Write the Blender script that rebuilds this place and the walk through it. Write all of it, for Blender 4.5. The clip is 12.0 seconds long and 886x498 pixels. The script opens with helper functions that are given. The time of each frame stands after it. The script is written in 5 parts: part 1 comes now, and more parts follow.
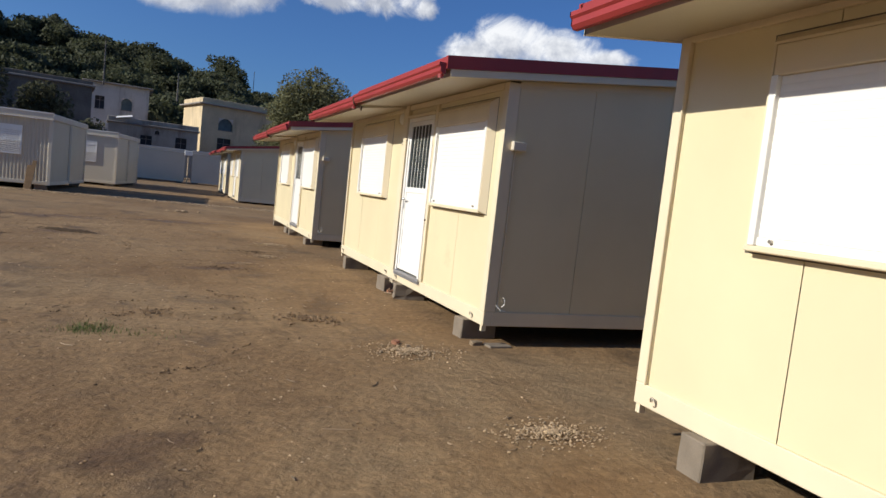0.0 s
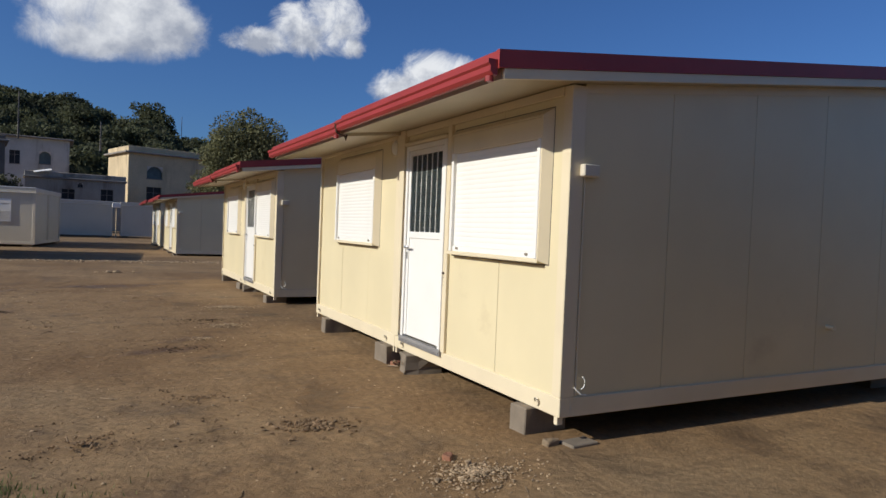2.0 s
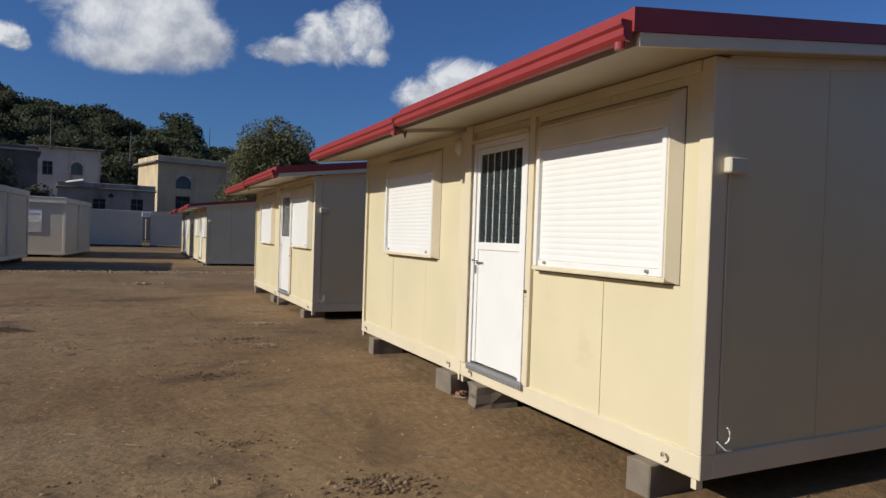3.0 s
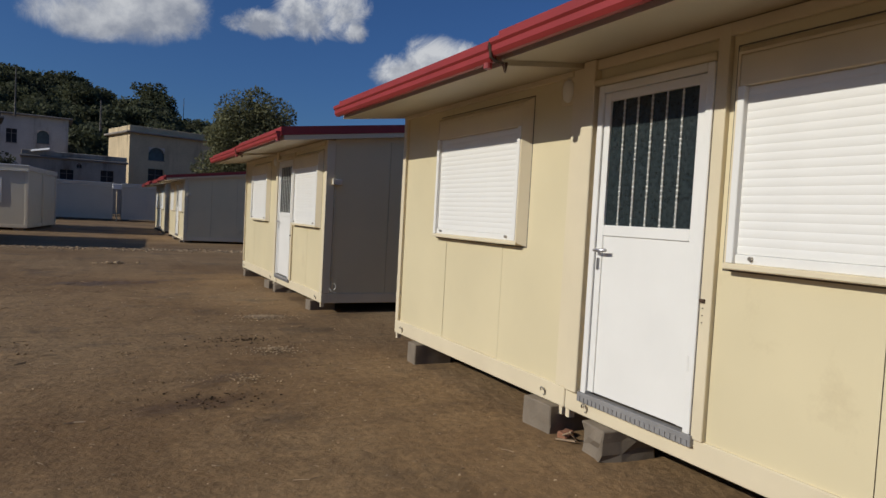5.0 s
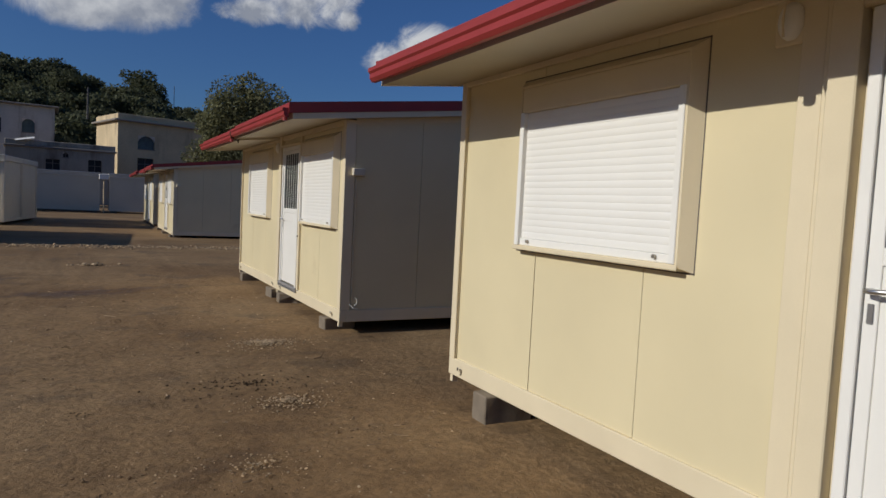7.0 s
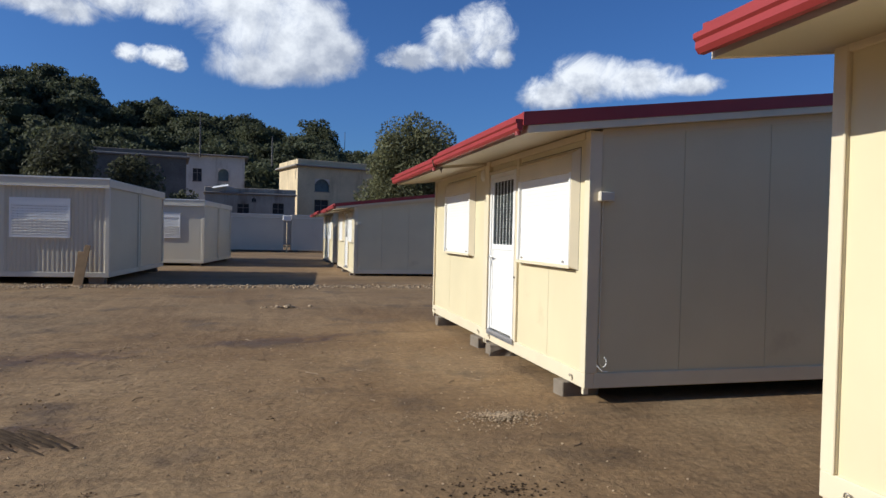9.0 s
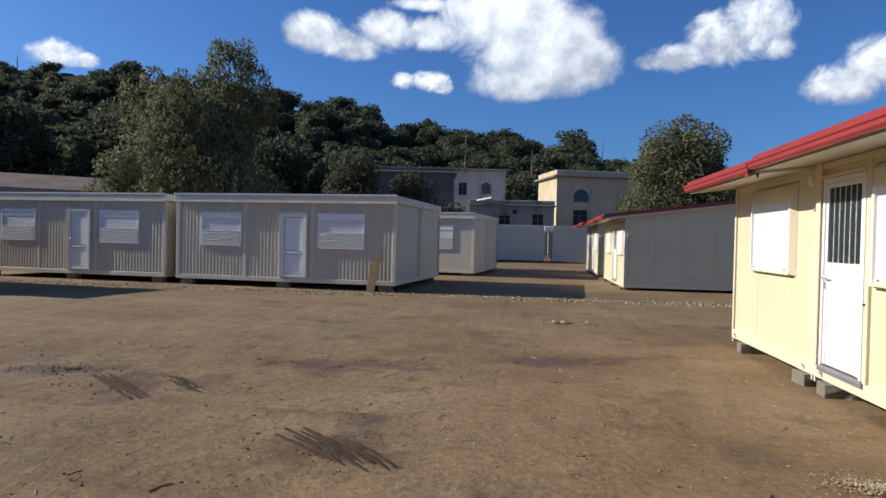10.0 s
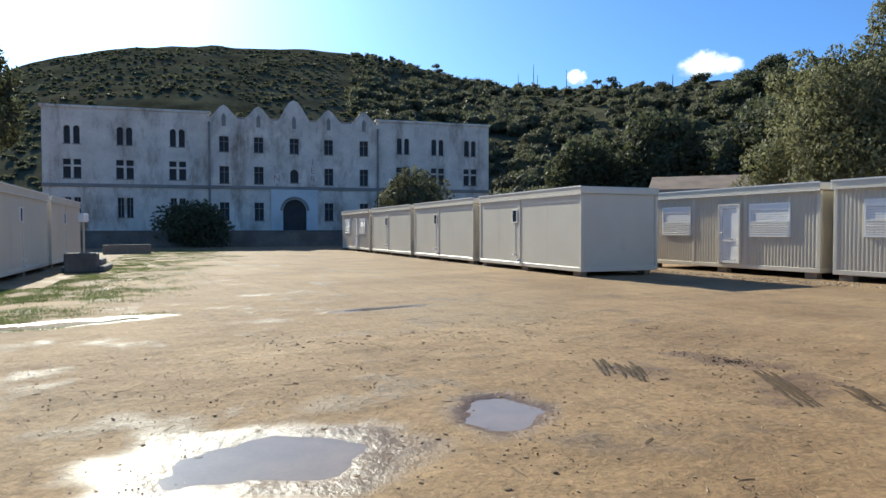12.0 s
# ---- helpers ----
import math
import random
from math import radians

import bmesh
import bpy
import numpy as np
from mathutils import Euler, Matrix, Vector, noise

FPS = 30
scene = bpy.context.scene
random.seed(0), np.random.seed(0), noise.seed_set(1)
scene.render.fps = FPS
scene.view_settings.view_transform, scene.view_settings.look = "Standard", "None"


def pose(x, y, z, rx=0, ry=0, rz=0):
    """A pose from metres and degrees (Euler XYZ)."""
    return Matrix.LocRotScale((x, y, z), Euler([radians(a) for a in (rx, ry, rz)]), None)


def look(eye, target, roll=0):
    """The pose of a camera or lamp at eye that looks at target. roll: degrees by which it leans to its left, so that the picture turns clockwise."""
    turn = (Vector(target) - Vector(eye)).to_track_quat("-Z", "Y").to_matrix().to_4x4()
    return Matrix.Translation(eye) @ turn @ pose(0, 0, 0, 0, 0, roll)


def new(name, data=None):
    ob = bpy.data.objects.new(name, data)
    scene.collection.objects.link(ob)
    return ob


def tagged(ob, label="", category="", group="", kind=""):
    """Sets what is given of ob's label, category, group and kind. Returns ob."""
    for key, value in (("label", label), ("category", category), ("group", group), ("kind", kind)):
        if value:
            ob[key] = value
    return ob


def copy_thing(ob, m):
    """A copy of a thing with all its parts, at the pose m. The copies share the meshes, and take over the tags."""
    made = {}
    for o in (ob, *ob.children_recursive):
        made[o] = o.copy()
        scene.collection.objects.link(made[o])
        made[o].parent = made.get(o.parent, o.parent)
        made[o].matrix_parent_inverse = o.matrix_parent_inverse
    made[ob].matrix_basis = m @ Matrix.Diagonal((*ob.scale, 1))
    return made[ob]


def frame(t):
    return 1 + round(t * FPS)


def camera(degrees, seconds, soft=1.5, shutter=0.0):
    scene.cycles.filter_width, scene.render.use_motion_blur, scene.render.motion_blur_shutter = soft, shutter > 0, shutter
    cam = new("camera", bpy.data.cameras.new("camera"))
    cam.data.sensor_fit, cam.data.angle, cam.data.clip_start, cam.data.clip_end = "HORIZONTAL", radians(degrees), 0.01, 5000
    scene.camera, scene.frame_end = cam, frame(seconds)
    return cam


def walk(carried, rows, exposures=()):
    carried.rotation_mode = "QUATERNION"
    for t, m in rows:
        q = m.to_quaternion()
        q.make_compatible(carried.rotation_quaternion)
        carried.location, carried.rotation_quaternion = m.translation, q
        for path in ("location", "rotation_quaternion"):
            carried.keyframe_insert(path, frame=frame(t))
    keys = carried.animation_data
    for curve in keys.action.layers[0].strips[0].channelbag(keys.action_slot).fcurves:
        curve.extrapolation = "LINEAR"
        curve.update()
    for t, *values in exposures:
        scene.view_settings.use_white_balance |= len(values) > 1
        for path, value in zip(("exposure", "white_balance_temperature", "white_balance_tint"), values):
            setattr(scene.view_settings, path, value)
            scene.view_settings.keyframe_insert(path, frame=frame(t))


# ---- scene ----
cam = camera(68.4, 12.0)
PATH = [
    (0, (-2.995, -5.849, 1.499), (-2.219, -4.014, 1.332), 6.2),
    (0.5, (-3.06, -5.412, 1.518), (-2.236, -3.593, 1.396), 4.8),
    (1, (-3.003, -4.869, 1.493), (-2.017, -3.131, 1.412), 3.3),
    (1.5, (-2.998, -4.335, 1.528), (-2.066, -2.567, 1.459), 2.7),
    (2, (-3.035, -3.813, 1.559), (-2.102, -2.044, 1.505), 2.3),
    (2.5, (-2.996, -3.259, 1.6), (-2.114, -1.464, 1.557), 1.9),
    (2.7, (-3.004, -3.036, 1.595), (-2.143, -1.231, 1.558), 1.9),
    (4.3, (-2.997, -1.426, 1.501), (-2.086, 0.354, 1.462), 2.1),
    (4.5, (-2.978, -1.194, 1.528), (-2.087, 0.594, 1.442), 1.8),
    (5, (-3.009, -0.641, 1.528), (-2.075, 1.125, 1.435), 3.1),
    (5.5, (-2.92, -0.159, 1.535), (-1.893, 1.551, 1.386), 2.9),
    (6, (-2.876, 0.365, 1.549), (-1.947, 2.127, 1.375), 3.1),
    (6.5, (-2.792, 0.83, 1.554), (-1.748, 2.528, 1.402), 3.6),
    (7, (-2.706, 1.345, 1.611), (-1.754, 3.099, 1.485), 2.9),
    (7.2, (-2.716, 1.55, 1.613), (-1.763, 3.305, 1.505), 2.7),
    (8.8, (-2.901, 3.049, 1.576), (-2.33, 4.965, 1.534), 1.9),
    (9, (-2.916, 3.223, 1.59), (-2.411, 5.157, 1.547), 1.3),
    (9.5, (-3.097, 3.567, 1.599), (-2.971, 5.562, 1.57), 1.1),
    (10, (-3.349, 3.797, 1.645), (-3.61, 5.779, 1.615), 1.3),
    (10.5, (-3.612, 4.123, 1.538), (-4.358, 5.978, 1.535), 1.0),
    (10.7, (-3.692, 4.211, 1.53), (-4.591, 5.998, 1.536), 1.1),
    (11, (-3.774, 4.216, 1.517), (-4.859, 5.896, 1.528), 1.1),
    (11.5, (-3.887, 4.267, 1.513), (-5.257, 5.724, 1.489), 0.5),
    (12, (-3.903, 4.306, 1.518), (-5.636, 5.303, 1.459), -0.1),
]
EXPOSURE = ((0, 0.05, 6500, 10), (1.0, -0.1, 6500, 10), (2.5, -0.25, 6400, 10), (4.5, -0.66, 6400, 10), (6.0, -0.7, 6400, 10), (7.0, -0.7, 6400, 10), (9.0, 0.02, 6150, 9), (10.5, 0.32, 6250, 8), (11.1, 0.62, 6450, 5), (12, 0.97, 6600, 2))
walk(cam, [(t, look(e, g, r)) for t, e, g, r in PATH], EXPOSURE)

# ---- light ----
SUN_AZ, SUN_EL = 179.5, 27.4
world = bpy.data.worlds.new("sky")
scene.world = world
world.use_nodes = True
wn, wl = world.node_tree.nodes, world.node_tree.links
sky = wn.new("ShaderNodeTexSky")
sky.sky_type, sky.sun_disc = "NISHITA", False
sky.sun_elevation, sky.sun_rotation = radians(SUN_EL), radians(90 - SUN_AZ)
sky.air_density, sky.dust_density, sky.ozone_density = 1.0, 1.0, 4.0
tint = wn.new("ShaderNodeMix")
tint.data_type, tint.blend_type = "RGBA", "MULTIPLY"
tint.inputs["Factor"].default_value = 1.0
tint.inputs["B"].default_value = (0.70, 1.06, 1.60, 1)
wl.new(sky.outputs[0], tint.inputs["A"])
wl.new(tint.outputs["Result"], wn["Background"].inputs[0])
wn["Background"].inputs[1].default_value = 0.062
sun = new("sun", bpy.data.lights.new("sun", "SUN"))
sun.data.energy, sun.data.angle, sun.data.color = 5.0, radians(0.53), (1.0, 0.955, 0.86)
to_sun = Vector((math.cos(radians(SUN_AZ)) * math.cos(radians(SUN_EL)), math.sin(radians(SUN_AZ)) * math.cos(radians(SUN_EL)), math.sin(radians(SUN_EL))))
sun.matrix_world = look(to_sun * 60, (0, 0, 0))


# ---- materials ----
def material(name, colour, rough=0.6, metal=0.0, vary=0.12, scale=3.0, fine=60.0, bump=0.15, dirt=None, dirt_at=0.6, per_island=0.0, spec=0.5, transmission=0.0, dist=0.004, streak=0.0):
    """A surface with two scales of colour variation, fine relief and, if asked, stains."""
    m = bpy.data.materials.new(name)
    m.use_nodes = True
    n, l = m.node_tree.nodes, m.node_tree.links
    p = n["Principled BSDF"]
    p.inputs["Roughness"].default_value, p.inputs["Metallic"].default_value = rough, metal
    p.inputs["Specular IOR Level"].default_value = spec
    p.inputs["Transmission Weight"].default_value = transmission
    co = n.new("ShaderNodeTexCoord")
    big, small = n.new("ShaderNodeTexNoise"), n.new("ShaderNodeTexNoise")
    big.inputs["Scale"].default_value, small.inputs["Scale"].default_value = scale, fine
    big.inputs["Detail"].default_value, small.inputs["Detail"].default_value = 5, 4
    for t in (big, small):
        l.new(co.outputs["Object"], t.inputs["Vector"])
    add = n.new("ShaderNodeMath")
    add.operation = "MULTIPLY_ADD"
    add.inputs[1].default_value = 0.4
    l.new(small.outputs["Fac"], add.inputs[0])
    l.new(big.outputs["Fac"], add.inputs[2])
    ramp = n.new("ShaderNodeValToRGB")
    lo, hi = [c * (1 - vary) for c in colour], [min(1, c * (1 + vary)) for c in colour]
    ramp.color_ramp.elements[0].position, ramp.color_ramp.elements[1].position = 0.45, 0.95
    ramp.color_ramp.elements[0].color, ramp.color_ramp.elements[1].color = (*lo, 1), (*hi, 1)
    l.new(add.outputs[0], ramp.inputs[0])
    out = ramp.outputs[0]
    if dirt:
        stain = n.new("ShaderNodeTexNoise")
        stain.inputs["Scale"].default_value, stain.inputs["Detail"].default_value = scale * 0.6, 8
        stain.inputs["Roughness"].default_value = 0.7
        if streak:
            long = n.new("ShaderNodeMapping")
            long.inputs["Scale"].default_value = (1.6, 1.6, streak)
            l.new(co.outputs["Object"], long.inputs["Vector"])
            l.new(long.outputs[0], stain.inputs["Vector"])
        else:
            l.new(co.outputs["Object"], stain.inputs["Vector"])
        r2 = n.new("ShaderNodeValToRGB")
        r2.color_ramp.elements[0].position, r2.color_ramp.elements[1].position = dirt_at, min(1, dirt_at + 0.18)
        l.new(stain.outputs["Fac"], r2.inputs[0])
        mix = n.new("ShaderNodeMix")
        mix.data_type = "RGBA"
        l.new(r2.outputs[0], mix.inputs["Factor"])
        l.new(out, mix.inputs["A"])
        mix.inputs["B"].default_value = (*dirt, 1)
        out = mix.outputs["Result"]
    if per_island:
        geo, hsv, mr = n.new("ShaderNodeNewGeometry"), n.new("ShaderNodeHueSaturation"), n.new("ShaderNodeMapRange")
        mr.inputs["To Min"].default_value, mr.inputs["To Max"].default_value = 1 - per_island, 1 + per_island
        l.new(geo.outputs["Random Per Island"], mr.inputs["Value"])
        l.new(mr.outputs[0], hsv.inputs["Value"])
        l.new(out, hsv.inputs["Color"])
        out = hsv.outputs[0]
    l.new(out, p.inputs["Base Color"])
    if bump:
        b = n.new("ShaderNodeBump")
        b.inputs["Strength"].default_value, b.inputs["Distance"].default_value = bump, dist
        l.new(add.outputs[0], b.inputs["Height"])
        l.new(b.outputs[0], p.inputs["Normal"])
    return m


CREAM = material("cream_coated_steel", (0.70, 0.605, 0.385), 0.42, vary=0.05, scale=1.2, fine=300, bump=0.05, dirt=(0.56, 0.46, 0.28), dirt_at=0.62)
CREAM_FRAME = material("cream_painted_frame", (0.72, 0.62, 0.43), 0.45, vary=0.06, scale=2, fine=200, bump=0.08, dirt=(0.42, 0.32, 0.2), dirt_at=0.66)
# darker than the wall cream: part of the eave shade is in this colour
SOFFIT = material("eave_shaded_soffit", (0.45, 0.385, 0.27), 0.5, vary=0.06, scale=2, fine=150, bump=0.06)
RED = material("red_coated_steel", (0.30, 0.034, 0.032), 0.5, vary=0.12, scale=2.5, fine=120, bump=0.06)
WHITE = material("white_plastic", (0.82, 0.80, 0.745), 0.35, vary=0.03, scale=3, fine=200, bump=0.03)
ALU = material("aluminium", (0.62, 0.62, 0.62), 0.35, metal=1.0, vary=0.1, scale=8, fine=200, bump=0.1)
SILL = material("dull_grey_sill", (0.30, 0.29, 0.28), 0.55, metal=0.3, vary=0.15, scale=8, fine=120, bump=0.1)
STEEL = material("zinc_hook", (0.42, 0.38, 0.32), 0.4, metal=0.8, vary=0.2, scale=30, fine=200, bump=0.1)
DARK_GAP = material("dark_joint", (0.12, 0.1, 0.08), 0.8, vary=0.2)
GLASS = material("dark_textured_glass", (0.022, 0.03, 0.03), 0.22, vary=0.5, scale=45, fine=190, bump=1.0, dist=0.005)
RUST = material("rusty_bracket", (0.09, 0.055, 0.035), 0.75, metal=0.4, vary=0.4, scale=20, fine=120, bump=0.3)
CONCRETE = material("grey_concrete_block", (0.205, 0.165, 0.12), 0.9, vary=0.2, scale=6, fine=90, bump=0.6, dirt=(0.2, 0.15, 0.1), dirt_at=0.58)
BRICK = material("broken_red_brick", (0.33, 0.15, 0.085), 0.9, vary=0.25, scale=9, fine=80, bump=0.6)
CABIN_GREY = material("greyish_white_panel", (0.60, 0.545, 0.43), 0.45, vary=0.05, scale=0.8, fine=150, bump=0.05, dirt=(0.46, 0.43, 0.37), dirt_at=0.62)
CABIN_BEIGE = material("beige_ribbed_panel", (0.56, 0.49, 0.365), 0.5, vary=0.06, scale=0.8, fine=150, bump=0.05)
CABIN_TRIM = material("pale_grey_trim", (0.64, 0.575, 0.45), 0.45, vary=0.06, scale=1.2, fine=120, bump=0.06)
SHADE = material("grey_blind_backing", (0.2, 0.2, 0.2), 0.8, vary=0.1)
PLANK = material("brown_weathered_plank", (0.33, 0.2, 0.09), 0.8, vary=0.25, scale=5, fine=70, bump=0.4)


# ---- mesh helpers ----
def part(name, bm, mat, parent=None, label="", smooth=False):
    me = bpy.data.meshes.new(name)
    bm.to_mesh(me)
    bm.free()
    me.materials.append(mat)
    if smooth:
        me.shade_smooth()
    ob = new(name, me)
    ob.parent = parent
    return tagged(ob, label)


def piece(name, me, parent, place=(0, 0, 0), turn=0.0):
    ob = new(name, me)
    ob.parent = parent
    ob.matrix_basis = pose(*place, 0, 0, turn)
    return ob


def add_box(bm, lo, hi, bevel=0.0):
    x0, y0, z0 = lo
    x1, y1, z1 = hi
    v = [bm.verts.new(c) for c in ((x0, y0, z0), (x1, y0, z0), (x1, y1, z0), (x0, y1, z0), (x0, y0, z1), (x1, y0, z1), (x1, y1, z1), (x0, y1, z1))]
    f = [bm.faces.new([v[i] for i in q]) for q in ((3, 2, 1, 0), (4, 5, 6, 7), (0, 1, 5, 4), (1, 2, 6, 5), (2, 3, 7, 6), (3, 0, 4, 7))]
    if bevel:
        edges = list({e for q in f for e in q.edges})
        bmesh.ops.bevel(bm, geom=edges, offset=bevel, segments=1, affect="EDGES", profile=0.5)


def boxes(*spans, bevel=0.0):
    bm = bmesh.new()
    for lo, hi in spans:
        add_box(bm, lo, hi, bevel)
    return bm


def prism(points, lo, hi, axis="y"):
    """A closed outline, extruded along one axis. Outline coordinates are the other two axes in order."""
    bm = bmesh.new()
    def at(p, c):
        return (p[0], c, p[1]) if axis == "y" else ((c, p[0], p[1]) if axis == "x" else (p[0], p[1], c))
    a, b = [bm.verts.new(at(p, lo)) for p in points], [bm.verts.new(at(p, hi)) for p in points]
    k = len(points)
    bm.faces.new(a)
    bm.faces.new(b[::-1])
    for i in range(k):
        bm.faces.new((a[i], b[i], b[(i + 1) % k], a[(i + 1) % k]))
    bmesh.ops.recalc_face_normals(bm, faces=bm.faces)
    return bm


def tube(points, radius, sides=8, closed_ends=True):
    bm = bmesh.new()
    rings = []
    pts = [Vector(p) for p in points]
    for i, p in enumerate(pts):
        d = (pts[min(i + 1, len(pts) - 1)] - pts[max(i - 1, 0)]).normalized()
        q = d.to_track_quat("Z", "Y")
        r = radius[i] if isinstance(radius, (list, tuple)) else radius
        rings.append([bm.verts.new(p + q @ Vector((r * math.cos(a), r * math.sin(a), 0))) for a in (2 * math.pi * k / sides for k in range(sides))])
    for a, b in zip(rings, rings[1:]):
        for k in range(sides):
            bm.faces.new((a[k], a[(k + 1) % sides], b[(k + 1) % sides], b[k]))
    if closed_ends:
        bm.faces.new(rings[0][::-1])
        bm.faces.new(rings[-1])
    return bm


def thing(name, m, label, category, group="", kind=""):
    ob = new(name)
    ob.empty_display_size = 0.2
    ob.matrix_basis = m
    return tagged(ob, label, category, group, kind)


# ---- cream cabins with red roofs ----
CABIN_L, CABIN_D = 6.03, 5.0
SLOPE = 0.125


def roof_top(x):
    return 2.52 + SLOPE * (x + 0.75)


def holed_wall(u0, u1, z0, z1, holes, v0=0.0, v1=0.45):
    us = sorted({u0, u1, *(h[0] for h in holes), *(h[1] for h in holes)})
    zs = sorted({z0, z1, *(h[2] for h in holes), *(h[3] for h in holes)})
    bm = bmesh.new()
    for a, b in zip(us, us[1:]):
        for c, d in zip(zs, zs[1:]):
            mu, mz = (a + b) / 2, (c + d) / 2
            if not any(h[0] < mu < h[1] and h[2] < mz < h[3] for h in holes):
                add_box(bm, (a, v0, c), (b, v1, d))
    bmesh.ops.remove_doubles(bm, verts=bm.verts, dist=0.001)
    bm.verts.index_update()
    seen, twins = {}, []
    for f in bm.faces:
        key = tuple(sorted(v.index for v in f.verts))
        if key in seen:
            twins += [f, seen[key]]
        seen[key] = f
    bmesh.ops.delete(bm, geom=list(set(twins)), context="FACES_ONLY")
    return bm


def cut_panels(y0, y1, z0, z1, hole, x0=0.02, x1=0.06):
    """The pieces of one wall panel, with the part that lies in the hole (y0, y1, z0, z1) left out."""
    hy0, hy1, hz0, hz1 = hole
    if y1 <= hy0 or y0 >= hy1:
        return [boxes(((x0, y0, z0), (x1, y1, z1)), bevel=0.003)]
    if y0 >= hy0 and y1 <= hy1:
        return [boxes(((x0, y0, z0), (x1, y1, hz0)), bevel=0.003), boxes(((x0, y0, hz1), (x1, y1, z1)), bevel=0.003)]
    bm = holed_wall(y0, y1, z0, z1, [(max(y0, hy0), min(y1, hy1), hz0, hz1)], x0, x1)
    for v in bm.verts:
        v.co = (v.co.y, v.co.x, v.co.z)
    bmesh.ops.recalc_face_normals(bm, faces=bm.faces)
    return [bm]


def roller_window(parent, y0, y1, z0, z1):
    """Projecting window casing with splayed sides, a shutter box and a closed white roller shutter."""
    out, back, w = -0.05, 0.03, 0.055
    bm = bmesh.new()
    rim = [(back, y0, z0), (back, y1, z0), (back, y1, z1), (back, y0, z1)]
    lip = [(out, y0 + w, z0 + 0.03), (out, y1 - w, z0 + 0.03), (out, y1 - w, z1 - w), (out, y0 + w, z1 - w)]
    e = 0.014
    inn = [(out, y0 + w + e, z0 + 0.03 + e), (out, y1 - w - e, z0 + 0.03 + e), (out, y1 - w - e, z1 - w - e), (out, y0 + w + e, z1 - w - e)]
    deep = [(back, *p[1:]) for p in inn]
    rings = [[bm.verts.new(p) for p in ring] for ring in (rim, lip, inn, deep)]
    for p, q in zip(rings, rings[1:]):
        for i in range(4):
            bm.faces.new((p[i], p[(i + 1) % 4], q[(i + 1) % 4], q[i]))
    bmesh.ops.recalc_face_normals(bm, faces=bm.faces)
    win = part("window", bm, CREAM_FRAME, parent, "projecting cream casing with a closed white roller shutter")
    j = 0.004
    part("groove", boxes(((0.0185, y0 - j, z0 - j), (0.0205, y0 + 0.004, z1 + j)), ((0.0185, y1 - 0.004, z0 - j), (0.0205, y1 + j, z1 + j)), ((0.0185, y0, z1 - 0.004), (0.0205, y1, z1 + j)), ((0.0185, y0, z0 - j), (0.0205, y1, z0 + 0.004))), DARK_GAP, win)
    a, b, lo, top = y0 + w + e, y1 - w - e, z0 + 0.03 + e, z1 - w - e
    box_z = top - 0.165
    part("shutter_box", boxes(((out + 0.004, a, box_z), (0.03, b, top)), bevel=0.006), CREAM_FRAME, win, "cream shutter box")
    part("sill", boxes(((out - 0.009, a - 0.02, z0 + 0.012), (out - 0.0005, b + 0.02, z0 + 0.043)), bevel=0.005), CREAM_FRAME, win)
    g = 0.042
    part("guide_rail", boxes(((out - 0.008, a, lo), (0.02, a + g, box_z)), bevel=0.004), WHITE, win)
    part("guide_rail", boxes(((out - 0.008, b - g, lo), (0.02, b, box_z)), bevel=0.004), WHITE, win)
    hi = box_z - 0.002
    n = int((hi - lo - 0.05) / 0.042)
    step = (hi - lo - 0.05) / n
    part("bottom_rail", boxes(((-0.038, a + g, lo), (-0.01, b - g, lo + 0.048)), bevel=0.004), WHITE, win)
    bow = [(-0.0215, 0.0), (-0.0226, 0.1), (-0.0237, 0.3), (-0.0240, 0.5), (-0.0237, 0.7), (-0.0226, 0.9), (-0.0215, 0.999)]
    slat = prism([(x, z * step) for x, z in bow] + [(-0.009, step * 0.999), (-0.009, 0.0)], a + g, b - g)
    me = bpy.data.meshes.new("slat")
    slat.to_mesh(me)
    slat.free()
    me.materials.append(WHITE)
    for i in range(n):
        piece("slat", me, win, (0, 0, lo + 0.05 + i * step))
    part("shutter_backing", boxes(((-0.006, a + g, lo), (-0.002, b - g, hi))), WHITE, win)
    for y in (a + g + 0.1, b - g - 0.1):
        part("stopper", tube([(-0.038, y, lo + 0.03), (-0.058, y, lo + 0.03)], 0.011, 8), STEEL, win, "small grey rubber stop")


